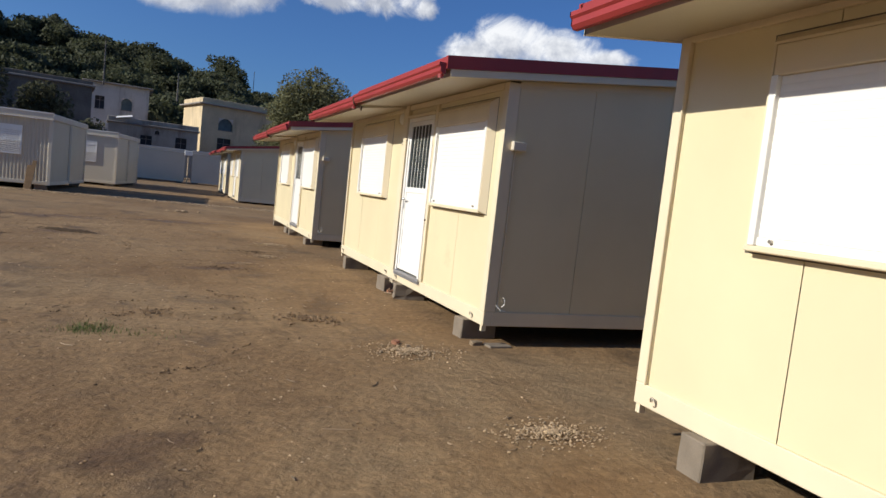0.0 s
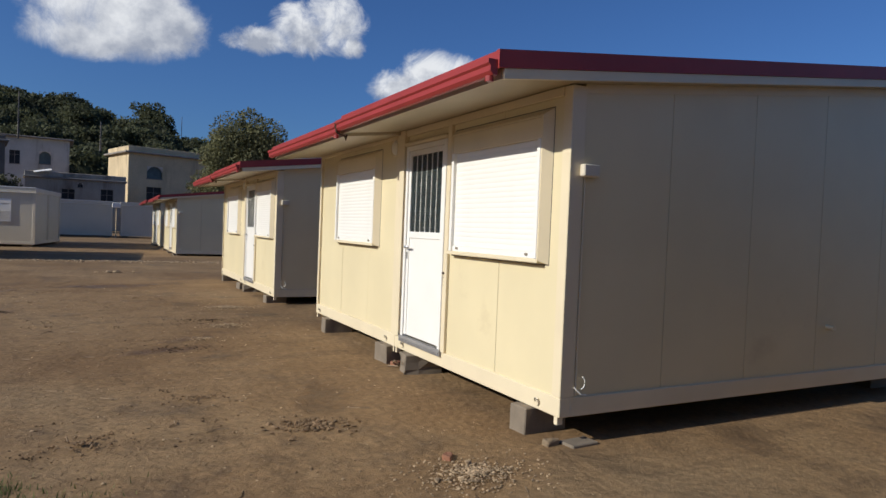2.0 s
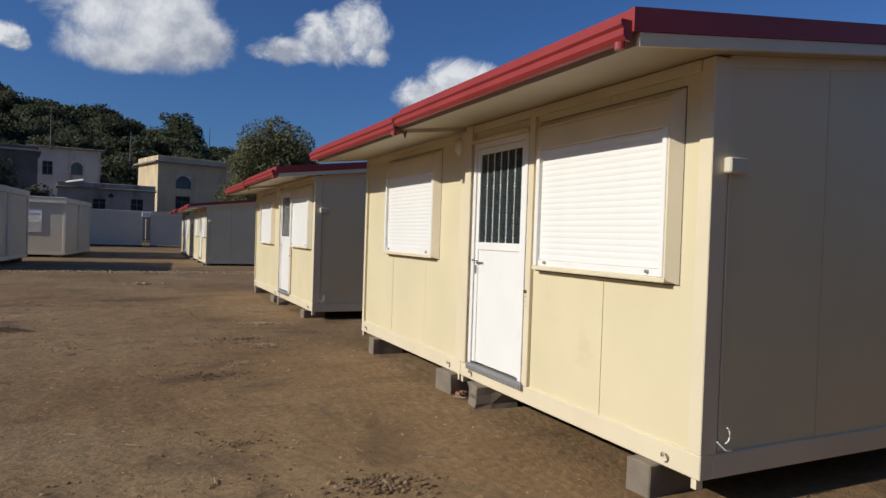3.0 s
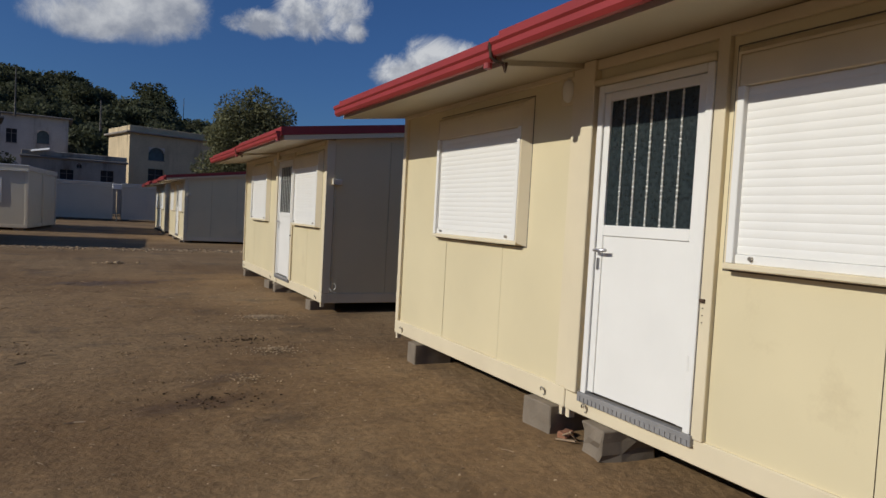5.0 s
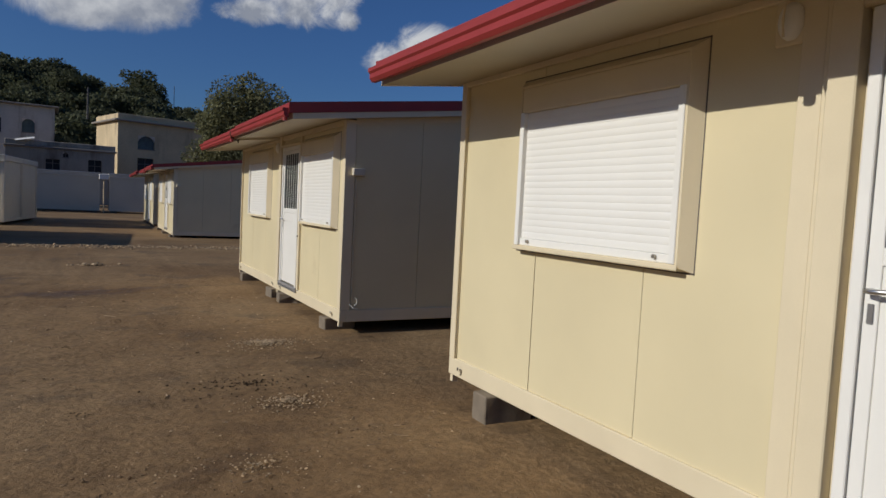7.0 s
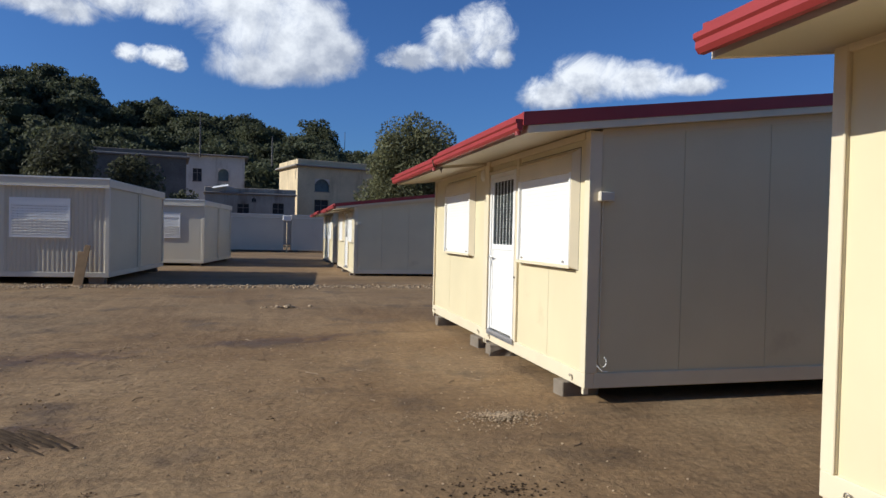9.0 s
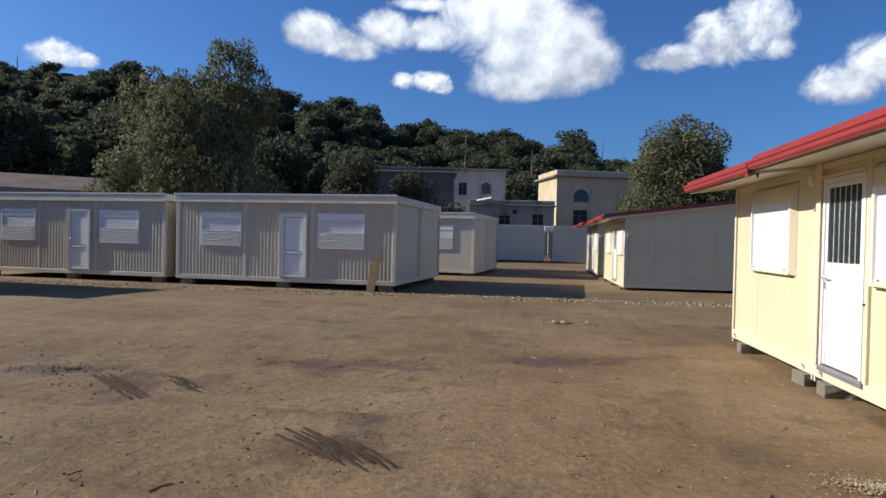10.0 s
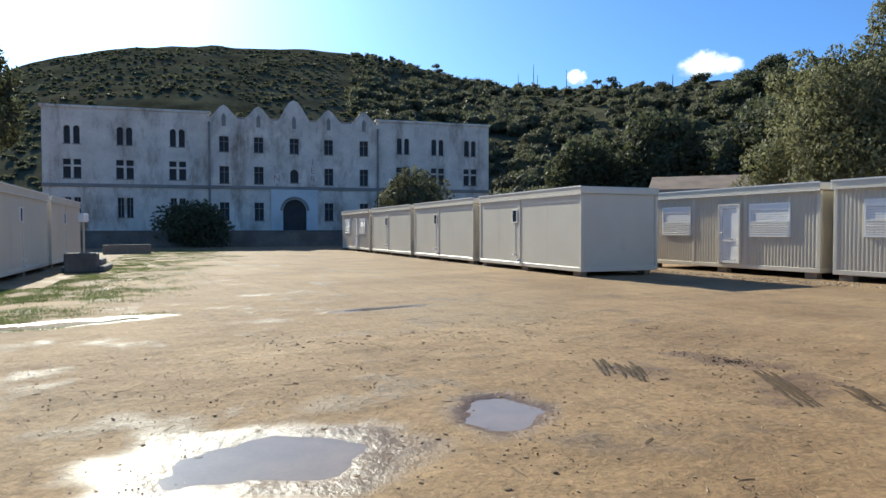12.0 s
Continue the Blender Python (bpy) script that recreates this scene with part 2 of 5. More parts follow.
def front_door(parent, y0, y1, z0, z1):
    """White half-glazed door in an aluminium frame."""
    w = 0.05
    door = part("door", boxes(((-0.02, y0, z0), (0.05, y0 + w, z1)), ((-0.02, y1 - w, z0), (0.05, y1, z1)), ((-0.02, y0 + w, z1 - w), (0.05, y1 - w, z1)), bevel=0.004), WHITE, parent, "white door with a barred dark glass light")
    a, b, top = y0 + w + 0.004, y1 - w - 0.004, z1 - w - 0.004
    s = 0.055
    mid = z0 + 1.13
    leaf = part("door_leaf", boxes(((-0.005, a, z0 + 0.02), (0.04, a + s, top)), ((-0.005, b - s, z0 + 0.02), (0.04, b, top)), ((-0.005, a + s, top - s), (0.04, b - s, top)), ((-0.005, a + s, mid - 0.05), (0.04, b - s, mid + 0.02)), ((0.004, a + s, z0 + 0.02), (0.03, b - s, mid - 0.05)), bevel=0.003), WHITE, door)
    pane = part("pane", boxes(((0.012, a + s, mid + 0.02), (0.02, b - s, top - s))), GLASS, door, "dark green textured glass")
    n = 5
    me = bpy.data.meshes.new("bar")
    count = 90
    bm = tube([(0, 0.0016 * math.sin(q * 2.3), mid + 0.02 + (top - s - mid - 0.02) * q / count) for q in range(count + 1)], [0.0075 + 0.001 * math.sin(q * 1.9) for q in range(count + 1)], 6)
    bm.to_mesh(me)
    bm.free()
    me.materials.append(WHITE)
    for i in range(n):
        piece("bar", me, door, (0.006, a + s + (b - a - 2 * s) * (i + 1) / (n + 1), 0))
    hz = z0 + 0.98
    part("handle", tube([(-0.005, b - 0.03, hz), (-0.05, b - 0.03, hz), (-0.055, b - 0.05, hz), (-0.055, b - 0.15, hz + 0.006)], 0.011), ALU, door, "silver lever handle", True)
    part("lock", boxes(((-0.012, b - 0.042, hz - 0.13), (-0.004, b - 0.016, hz - 0.05)), bevel=0.003), ALU, door)
    sill = part("door_sill", boxes(((-0.03, y0 - 0.02, z0 - 0.065), (0.03, y1 + 0.02, z0)), bevel=0.003), SILL, parent, "ribbed grey metal threshold")
    rib = bpy.data.meshes.new("rib")
    bm = boxes(((-0.036, 0, z0 - 0.062), (-0.030, 0.018, z0 - 0.028)))
    bm.to_mesh(rib)
    bm.free()
    rib.materials.append(SILL)
    for i in range(24):
        piece("rib", rib, sill, (0, y0 + (y1 - y0) * i / 23.5, 0))
    for z in (z0 + 0.35, z0 + 1.85):
        part("hinge", tube([(-0.014, a - 0.012, z), (-0.014, a - 0.012, z + 0.09)], 0.011, 8), WHITE, door)


def lifting_hook(parent, y, z):
    ring = [(-0.012 - 0.012 * math.sin(k * 0.55), y + 0.024 * math.cos(k * 0.55), z + 0.03 * math.sin(k * 0.55)) for k in range(10)]
    part("hook", tube(ring, 0.005, 6), STEEL, parent, "bent metal hook", True)
    part("hook_plate", tube([(0.004, y - 0.004, z), (-0.006, y - 0.004, z)], 0.017, 10), CREAM_FRAME, parent)


def red_roof_cabin(m, far_edge=5.165):
    cab = thing("prefab_cabin", m, "cream prefab cabin with red roof trim on concrete blocks", "cabin", "row of red-roofed cabins")
    L, D = CABIN_L, CABIN_D
    half = 3.0
    beam = 0.145
    # floor frame
    for y0, y1 in ((0.0, half - 0.004), (half + 0.004, L)):
        part("base_beam", boxes(((0.0, y0, 0), (0.1, y1, beam)), bevel=0.006), CREAM_FRAME, cab)
        part("back_beam", boxes(((D - 0.1, y0, 0), (D, y1, beam)), bevel=0.006), CREAM_FRAME, cab)
        part("floor_panel", boxes(((0.1, y0 + 0.1, 0.02), (D - 0.1, y1 - 0.1, 0.12))), DARK_GAP, cab)
    for y0, y1 in ((0, 0.1), (L - 0.1, L)):
        part("side_beam", boxes(((0.1, y0, 0), (D - 0.1, y1, beam)), bevel=0.006), CREAM_FRAME, cab)
    # posts
    zt = roof_top(0) - 0.185
    for y0, y1 in ((0, 0.1), (L - 0.1, L)):
        part("corner_post", boxes(((0.0, y0, beam), (0.13, y1, zt)), *([] if y0 == 0 else [((-0.012, y0, beam), (0.0, y0 + 0.015, zt))]), bevel=0.005), CREAM_FRAME, cab)
        part("corner_post", boxes(((D - 0.13, y0, beam), (D, y1, roof_top(D) - 0.19)), bevel=0.005), CREAM_FRAME, cab)
    part("middle_post", boxes(((-0.034, half - 0.15, beam), (0.06, half - 0.028, zt)), bevel=0.006), CREAM_FRAME, cab)
    part("middle_post", boxes(((-0.012, half - 0.026, beam), (0.06, half - 0.0005, zt)), bevel=0.004), CREAM_FRAME, cab)
    part("middle_post", boxes(((-0.004, half + 0.0005, beam), (0.06, half + 0.11, zt)), bevel=0.004), CREAM_FRAME, cab)
    part("door_post", boxes(((-0.012, 1.8, beam), (0.06, 1.876, zt)), bevel=0.004), CREAM_FRAME, cab)
    # front panels
    w1, w2 = (0.225, 1.765, 1.105, 2.30), (3.60, far_edge, 1.108, 2.295)
    h1, h2 = (0.26, 1.73, 1.14, 2.26), (3.635, far_edge - 0.035, 1.143, 2.26)
    for y0, y1, hole in ((0.103, 0.915, h1), (0.92, 1.797, h1), (3.113, 3.938, h2), (3.943, 4.935, h2), (4.94, 5.927, h2)):
        for bm in cut_panels(y0, y1, beam, zt, hole):
            part("wall_panel", bm, CREAM, cab)
    part("wall_panel", boxes(((0.02, 1.878, 2.245), (0.06, half - 0.152, zt)), bevel=0.003), CREAM, cab)
    part("door_reveal", boxes(((0.035, 2.817, beam), (0.06, half - 0.152, 2.243))), CREAM_FRAME, cab)
    part("head_trim", tube([(-0.012, 1.878, 2.268), (-0.012, half - 0.152, 2.268)], 0.024, 10), CREAM_FRAME, cab, "rounded cream drip trim", True)
    part("inner_wall", boxes(((0.075, 0.1, beam), (0.1, half, zt)), ((0.075, half + 0.004, beam), (0.1, L - 0.1, zt))), DARK_GAP, cab)
    part("head_beam", boxes(((-0.01, 0.1, zt - 0.07), (0.02, half - 0.13, zt)), ((-0.01, half + 0.113, zt - 0.07), (0.02, L - 0.1, zt)), bevel=0.004), CREAM_FRAME, cab)
    roller_window(cab, *w1)
    roller_window(cab, *w2)
    front_door(cab, 1.88, 2.815, 0.165, 2.24)
    part("latch_plate", boxes(((-0.024, 1.84, 0.915), (-0.012, 1.872, 0.935)), ((-0.016, 1.85, 0.80), (-0.012, 1.856, 0.806)), ((-0.016, 1.85, 0.84), (-0.012, 1.856, 0.846)), ((-0.016, 1.85, 0.88), (-0.012, 1.856, 0.886))), RUST, cab, "small rusty latch")
    # end walls
    xs = [0.134, 1.03, 2.03, 3.03, 4.03, D - 0.134]
    for y0, y1, yo in ((0.02, 0.06, 0.01), (L - 0.06, L - 0.02, L - 0.05)):
        for a, b in zip(xs, xs[1:]):
            part("wall_panel", prism([(a + 0.003, beam), (b - 0.003, beam), (b - 0.003, roof_top(b) - 0.2), (a + 0.003, roof_top(a) - 0.2)], y0, y1), CREAM, cab)
        part("top_rail", prism([(0.13, roof_top(0.13) - 0.25), (D - 0.13, roof_top(D - 0.13) - 0.25), (D - 0.13, roof_top(D - 0.13) - 0.182), (0.13, roof_top(0.13) - 0.182)], yo, yo + 0.04), CREAM_FRAME, cab)
    part("inner_wall", boxes(((0.13, 0.075, beam), (D - 0.13, 0.09, 2.4)), ((0.13, L - 0.09, beam), (D - 0.13, L - 0.075, 2.4))), DARK_GAP, cab)
    part("back_wall", boxes(((D - 0.08, 0.1, beam), (D - 0.03, L - 0.1, roof_top(D) - 0.2))), CREAM, cab)
    # roof, in two halves
    for k, (y0, y1, dz) in enumerate(((-0.13, half, 0.0), (half, L + 0.1, -0.035))):
        t = [(x, roof_top(x) + dz) for x in (-0.68, D + 0.15)]
        roof = part("roof", prism([(t[0][0], t[0][1] - 0.18), (t[1][0], t[1][1] - 0.18), (t[1][0], t[1][1] - 0.02), (t[0][0], t[0][1] - 0.02)], y0 + (0.03 if k == 0 else 0.0), y1 - 0.004 * (k == 1)), SOFFIT, cab, "cream underside, coloured darker for the eave shade")
        part("roof_sheet", prism([(-0.7, roof_top(-0.7) + dz - 0.02), (D + 0.17, roof_top(D + 0.17) + dz - 0.02), (D + 0.17, roof_top(D + 0.17) + dz - 0.004), (-0.7, roof_top(-0.7) + dz - 0.004)], y0 + (0.031 if k == 0 else 0.0), y1 - 0.004 * (k == 1)), RED, roof, "red sheet")
        part("fascia", boxes(((-0.73, y0, 2.42 + dz), (-0.681, y1 - 0.004, 2.525 + dz)), bevel=0.004), RED, roof)
        g = [(-0.731, 2.36), (-0.765, 2.36), (-0.785, 2.385), (-0.785, 2.42), (-0.80, 2.435), (-0.80, 2.462), (-0.79, 2.462), (-0.79, 2.44), (-0.772, 2.425), (-0.772, 2.395), (-0.76, 2.372), (-0.731, 2.372)]
        gut = part("gutter", prism([(x, z + dz) for x, z in g], y0 + 0.015, y1 - 0.006), RED, cab, "red folded gutter")
        for ye in (y0 + 0.004, y1 - 0.016):
            part("end_cap", prism([(x, z + dz) for x, z in g[:7]] + [(-0.731, 2.462 + dz)], ye, ye + 0.01), RED, gut)
        part("outlet", tube([(-0.757, y0 + 0.06, 2.36 + dz), (-0.757, y0 + 0.06, 2.325 + dz)], 0.028, 12), RED, gut)
        edge = y0 if k == 0 else y1 - 0.03
        part("verge_trim", prism([(-0.73, roof_top(-0.73) + dz - 0.115), (D + 0.17, roof_top(D + 0.17) + dz - 0.115), (D + 0.17, roof_top(D + 0.17) + dz + 0.005), (-0.73, roof_top(-0.73) + dz + 0.005)], edge - (0.012 if k == 0 else -0.003), edge + (0.028 if k == 0 else 0.042)), RED, roof, "dark red verge trim")
        part("verge_board", prism([(-0.68, roof_top(-0.68) + dz - 0.185), (D + 0.15, roof_top(D + 0.15) + dz - 0.185), (D + 0.15, roof_top(D + 0.15) + dz - 0.117), (-0.68, roof_top(-0.68) + dz - 0.117)], edge + (0.0 if k == 0 else 0.002), edge + (0.028 if k == 0 else 0.03)), CREAM_FRAME, roof)
    part("bracket", tube([(-0.795, half - 0.01, 2.44), (-0.78, half - 0.01, 2.35), (-0.74, half - 0.015, 2.325), (-0.69, half - 0.02, 2.32), (-0.675, half - 0.02, 2.27), (-0.665, half - 0.02, 2.33)], 0.011, 6), RUST, cab, "dark rusty gutter bracket")
    # fittings
    for y in (0.26, 2.77, 3.24, 5.83):
        lifting_hook(cab, y, 0.06)
    jb = part("junction_box", boxes(((0.09, -0.055, 1.77), (0.24, 0.0, 1.86)), bevel=0.008), CABIN_TRIM, cab, "small pale wall box")
    part("conduit", tube([(0.15, 0.008, 1.77), (0.15, 0.008, 0.16)], 0.008, 6), CREAM_FRAME, cab)
    part("cable_loop", tube([(0.19 + 0.03 * math.cos(a), -0.012, 0.25 + 0.045 * math.sin(a)) for a in (x * 0.35 - 1.7 for x in range(10))], 0.005, 6), WHITE, cab, "loose white cable end", True)
    part("cable_loop", tube([(0.12, -0.01, 0.22), (0.17, -0.03, 0.17), (0.23, -0.02, 0.16)], 0.005, 6), WHITE, cab)
    part("pipe_stub", tube([(3.2, 0.02, 0.56), (3.2, -0.06, 0.56)], 0.025, 10), CREAM_FRAME, cab)
    bm = bmesh.new()
    bmesh.ops.create_uvsphere(bm, u_segments=16, v_segments=10, radius=1)
    for v in bm.verts:
        v.co = Vector((0.012 - 0.06 * max(0.0, -v.co.x) ** 0.8, 3.165 + 0.062 * v.co.y, 2.265 + 0.085 * v.co.z))
    lamp = part("bulkhead_lamp", bm, WHITE, cab, "dull oval bulkhead lamp, unlit", True)
    part("lamp_base", boxes(((0.0, 3.085, 2.165), (0.02, 3.245, 2.365)), bevel=0.008), CREAM_FRAME, lamp)
    part("lamp_guard", tube([(-0.052, 3.165, 2.19), (-0.062, 3.165, 2.265), (-0.052, 3.165, 2.34)], 0.006, 6), CREAM_FRAME, lamp)
    for y in (0.03, half - 0.05, half + 0.03, L - 0.06):
        part("foot_plate", boxes(((0.01, y, -0.06), (0.06, y + 0.04, 0.0))), CREAM_FRAME, cab)
    return cab


CABIN_ROW = ((0.0, 0.0, 0.21), (0.0, -8.50, 0.235), (-0.02, 8.87, 0.15), (-0.03, 27.3, 0.09), (-0.03, 36.1, 0.09))
first = red_roof_cabin(pose(*CABIN_ROW[0]))
first.scale = (1.01, 1.016, 1.014)
second = red_roof_cabin(pose(*CABIN_ROW[1]), 5.31)
second.scale = first.scale
for place in CABIN_ROW[2:]:
    copy_thing(first, pose(*place))


def concrete_block(x, y, h, sx=0.4, sy=0.18, turn=0.0, rough=0.008):
    bm = boxes(((-sx / 2, -sy / 2, -0.02), (sx / 2, sy / 2, h)), bevel=0.008)
    bmesh.ops.subdivide_edges(bm, edges=bm.edges, cuts=2, use_grid_fill=True)
    for v in bm.verts:
        v.co += (rough if v.co.z < h - 0.01 else 0.003) * noise.noise_vector(v.co * 9 + Vector((x, y, 0)))
    ob = part("concrete_block", bm, CONCRETE)
    ob.matrix_basis = pose(x, y, 0, 0, 0, turn)
    return tagged(ob, "grey hollow concrete block supporting a cream cabin", "block", "cabin support blocks")


for cx, cy, cz in CABIN_ROW:
    for k, (dy, sy) in enumerate(((0.43, 0.2), (2.62, 0.26), (3.28, 0.32), (5.48, 0.2))):
        concrete_block(cx + 0.13, cy + dy, cz - 0.002, 0.42, sy, (4, -7, 3, -2)[k], 0.035 if k == 1 else 0.008)
        concrete_block(cx + 4.8, cy + dy, cz - 0.002, 0.4, 0.2)

# ---- ground ----
def dirt_material():
    m = bpy.data.materials.new("brown_packed_earth")
    m.use_nodes = True
    n, l = m.node_tree.nodes, m.node_tree.links
    p = n["Principled BSDF"]
    co = n.new("ShaderNodeTexCoord")

    def tex(scale, detail, rough=0.55):
        t = n.new("ShaderNodeTexNoise")
        t.inputs["Scale"].default_value, t.inputs["Detail"].default_value, t.inputs["Roughness"].default_value = scale, detail, rough
        l.new(co.outputs["Object"], t.inputs["Vector"])
        return t.outputs["Fac"]

    def ramp(fac, a, b, ca, cb):
        r = n.new("ShaderNodeValToRGB")
        r.color_ramp.elements[0].position, r.color_ramp.elements[1].position = a, b
        r.color_ramp.elements[0].color, r.color_ramp.elements[1].color = (*ca, 1), (*cb, 1)
        l.new(fac, r.inputs[0])
        return r.outputs[0]

    def mix(fac, a, b, kind="MIX"):
        x = n.new("ShaderNodeMix")
        x.data_type, x.blend_type = "RGBA", kind
        for slot, v in (("Factor", fac), ("A", a), ("B", b)):
            if isinstance(v, (int, float)):
                x.inputs[slot].default_value = v
            elif isinstance(v, tuple):
                x.inputs[slot].default_value = (*v, 1)
            else:
                l.new(v, x.inputs[slot])
        return x.outputs["Result"]

    base = ramp(tex(0.35, 6), 0.35, 0.68, (0.198, 0.117, 0.053), (0.308, 0.201, 0.101))
    grey = ramp(tex(0.16, 7, 0.65), 0.52, 0.66, (0, 0, 0), (1, 1, 1))
    base = mix(grey, base, (0.25, 0.172, 0.093))
    turned = n.new("ShaderNodeMapping")
    turned.inputs["Rotation"].default_value, turned.inputs["Scale"].default_value = (0, 0, radians(25)), (0.35, 1.5, 1)
    l.new(co.outputs["Object"], turned.inputs["Vector"])
    streak = n.new("ShaderNodeTexNoise")
    streak.inputs["Scale"].default_value, streak.inputs["Detail"].default_value, streak.inputs["Roughness"].default_value = 1.6, 9, 0.68
    l.new(turned.outputs[0], streak.inputs["Vector"])
    base = mix(ramp(streak.outputs["Fac"], 0.52, 0.68, (0, 0, 0), (0.6, 0.6, 0.6)), base, (0.140, 0.084, 0.041))
    damp = ramp(tex(0.9, 7, 0.62), 0.55, 0.68, (0, 0, 0), (0.7, 0.7, 0.7))
    base = mix(damp, base, (0.10, 0.064, 0.035))
    fine = ramp(tex(14, 8, 0.7), 0.3, 0.72, (0.62, 0.61, 0.6), (1.26, 1.25, 1.23))
    base = mix(1.0, base, fine, "MULTIPLY")
    grit = ramp(tex(70, 3, 0.6), 0.66, 0.72, (0, 0, 0), (0.6, 0.6, 0.6))
    base = mix(grit, base, (0.48, 0.40, 0.28))
    at = n.new("ShaderNodeAttribute")
    at.attribute_name = "damp"
    base = mix(at.outputs["Fac"], base, mix(1.0, base, (0.5, 0.44, 0.37), "MULTIPLY"))
    l.new(base, p.inputs["Base Color"])
    wet = n.new("ShaderNodeMapRange")
    wet.inputs["To Min"].default_value, wet.inputs["To Max"].default_value = 0.92, 0.6
    l.new(damp, wet.inputs["Value"])
    gloss = n.new("ShaderNodeMapRange")
    gloss.inputs["To Max"].default_value = 0.33
    l.new(at.outputs["Fac"], gloss.inputs["Value"])
    l.new(wet.outputs[0], gloss.inputs["To Min"])
    l.new(gloss.outputs[0], p.inputs["Roughness"])
    p.inputs["Specular IOR Level"].default_value = 0.3
    last = None
    for scale, detail, strength, dist in ((1.8, 9, 0.9, 0.06), (16, 7, 0.7, 0.016), (90, 4, 0.55, 0.005)):
        b = n.new("ShaderNodeBump")
        b.inputs["Strength"].default_value, b.inputs["Distance"].default_value = strength, dist
        l.new(tex(scale, detail, 0.62), b.inputs["Height"])
        if last:
            l.new(last, b.inputs["Normal"])
        last = b.outputs[0]
    l.new(last, p.inputs["Normal"])
    return m


DIRT = dirt_material()


def graded(lo, hi, fine_lo, fine_hi, step):
    inner = list(np.arange(fine_lo, fine_hi + 1e-6, step))
    out = [fine_hi + step * (1.35 ** k - 1) / 0.35 * 1.35 for k in range(1, 60)]
    left = [fine_lo - step * (1.35 ** k - 1) / 0.35 * 1.35 for k in range(1, 60)]
    return [lo] + [v for v in reversed(left) if v > lo * 0.9] + inner + [v for v in out if v < hi * 0.9] + [hi]


# water hollows: x, y, half length, half width, turn in degrees
PUDDLES = ((-8.34, 7.39, 0.30, 0.45, 60), (-8.2, 5.42, 0.60, 0.40, 80), (-16.1, 3.9, 1.4, 0.30, 100), (-15.4, 9.6, 0.6, 0.12, 95), (-27.2, 9.7, 0.9, 0.5, 70), (-34.4, 9.4, 0.95, 0.6, 62))


# damp trodden places: x, y, half length, half width, turn
DAMP = ((-4.85, 8.6, 0.6, 0.4, 20), (-8.75, 10.9, 0.9, 0.3, 15), (-8.9, 9.55, 0.45, 0.3, 20), (-7.6, 10.35, 0.8, 0.4, 120), (-2.3, 4.6, 0.5, 0.16, 20), (-1.9, 5.4, 0.45, 0.15, 40), (-1.2, 1.9, 0.6, 0.2, 70), (-3.2, -2.3, 0.5, 0.25, 30), (-2.0, -3.3, 0.35, 0.22, 10), (-5.6, 12.0, 1.2, 0.4, 10), (-2.8, 13.0, 1.0, 0.4, 20))


def hollow(x, y):
    """Depth below the yard and wetness round the water hollows."""
    deep, wet, calm = 0.0, 0.0, 1.0
    for px, py, a, b, turn in PUDDLES:
        dx, dy = x - px, y - py
        if abs(dx) > 3 * a + 1 or abs(dy) > 3 * a + 1:
            continue
        c, s = math.cos(radians(turn)), math.sin(radians(turn))
        u, v = (dx * c + dy * s) / a, (-dx * s + dy * c) / b
        r = math.hypot(u, v) + 0.5 * noise.noise((x * 2.0, y * 2.0, 5)) + 0.2 * noise.noise((x * 6, y * 6, 9))
        deep = max(deep, min(0.05, 0.05 * (1.3 - r)))
        wet = max(wet, min(1.0, max(0.0, ((2.3 if a == 0.60 else 1.75) - r) / 0.6)))
        calm = min(calm, max(0.0, min(1.0, (r - 0.9) / 1.2)))
    for px, py, a, b, turn in DAMP:
        dx, dy = x - px, y - py
        if abs(dx) < 2 * a and abs(dy) < 2 * a:
            c, s = math.cos(radians(turn)), math.sin(radians(turn))
            r = math.hypot((dx * c + dy * s) / a, (-dx * s + dy * c) / b) + 0.9 * noise.noise((x * 4, y * 4, 5)) + 0.4 * noise.noise((x * 11, y * 11, 2))
            wet = max(wet, 0.65 * min(1.0, max(0.0, (1.2 - r) / 0.6)))
    return deep, wet, calm


def ground_z(x, y):
    """Gentle unevenness of the yard, level under the cabins and far away."""
    fade = max(0.0, min(1.0, (-0.5 - x) / 0.6)) * max(0.0, min(1.0, (30 - abs(y - 6)) / 15)) * max(0.0, min(1.0, (60 + x) / 12))
    deep, wet, calm = hollow(x, y)
    z = fade * calm * (0.022 * noise.noise((x * 0.6, y * 0.6, 3)) + 0.013 * noise.noise((x * 2.1, y * 2.1, 7)) + 0.010 * noise.noise((x * 5, y * 5, 1)) + 0.006 * noise.noise((x * 12, y * 12, 2)))
    return z - deep


def build_ground():
    xs, ys = graded(-3000, 3000, -18, 1.4, 0.075), graded(-3000, 3000, -7, 14, 0.075)
    verts = [(x, y, ground_z(x, y)) for y in ys for x in xs]
    w = len(xs)
    faces = [(j * w + i, j * w + i + 1, (j + 1) * w + i + 1, (j + 1) * w + i) for j in range(len(ys) - 1) for i in range(w - 1)]
    me = bpy.data.meshes.new("ground")
    me.from_pydata(verts, [], faces)
    me.attributes.new("damp", "FLOAT", "POINT").data.foreach_set("value", [hollow(x, y)[1] for x, y, z in verts])
    me.materials.append(DIRT)
    me.shade_smooth()
    return tagged(new("ground", me), "brown packed earth yard with damp patches", "ground", kind="structure")


build_ground()


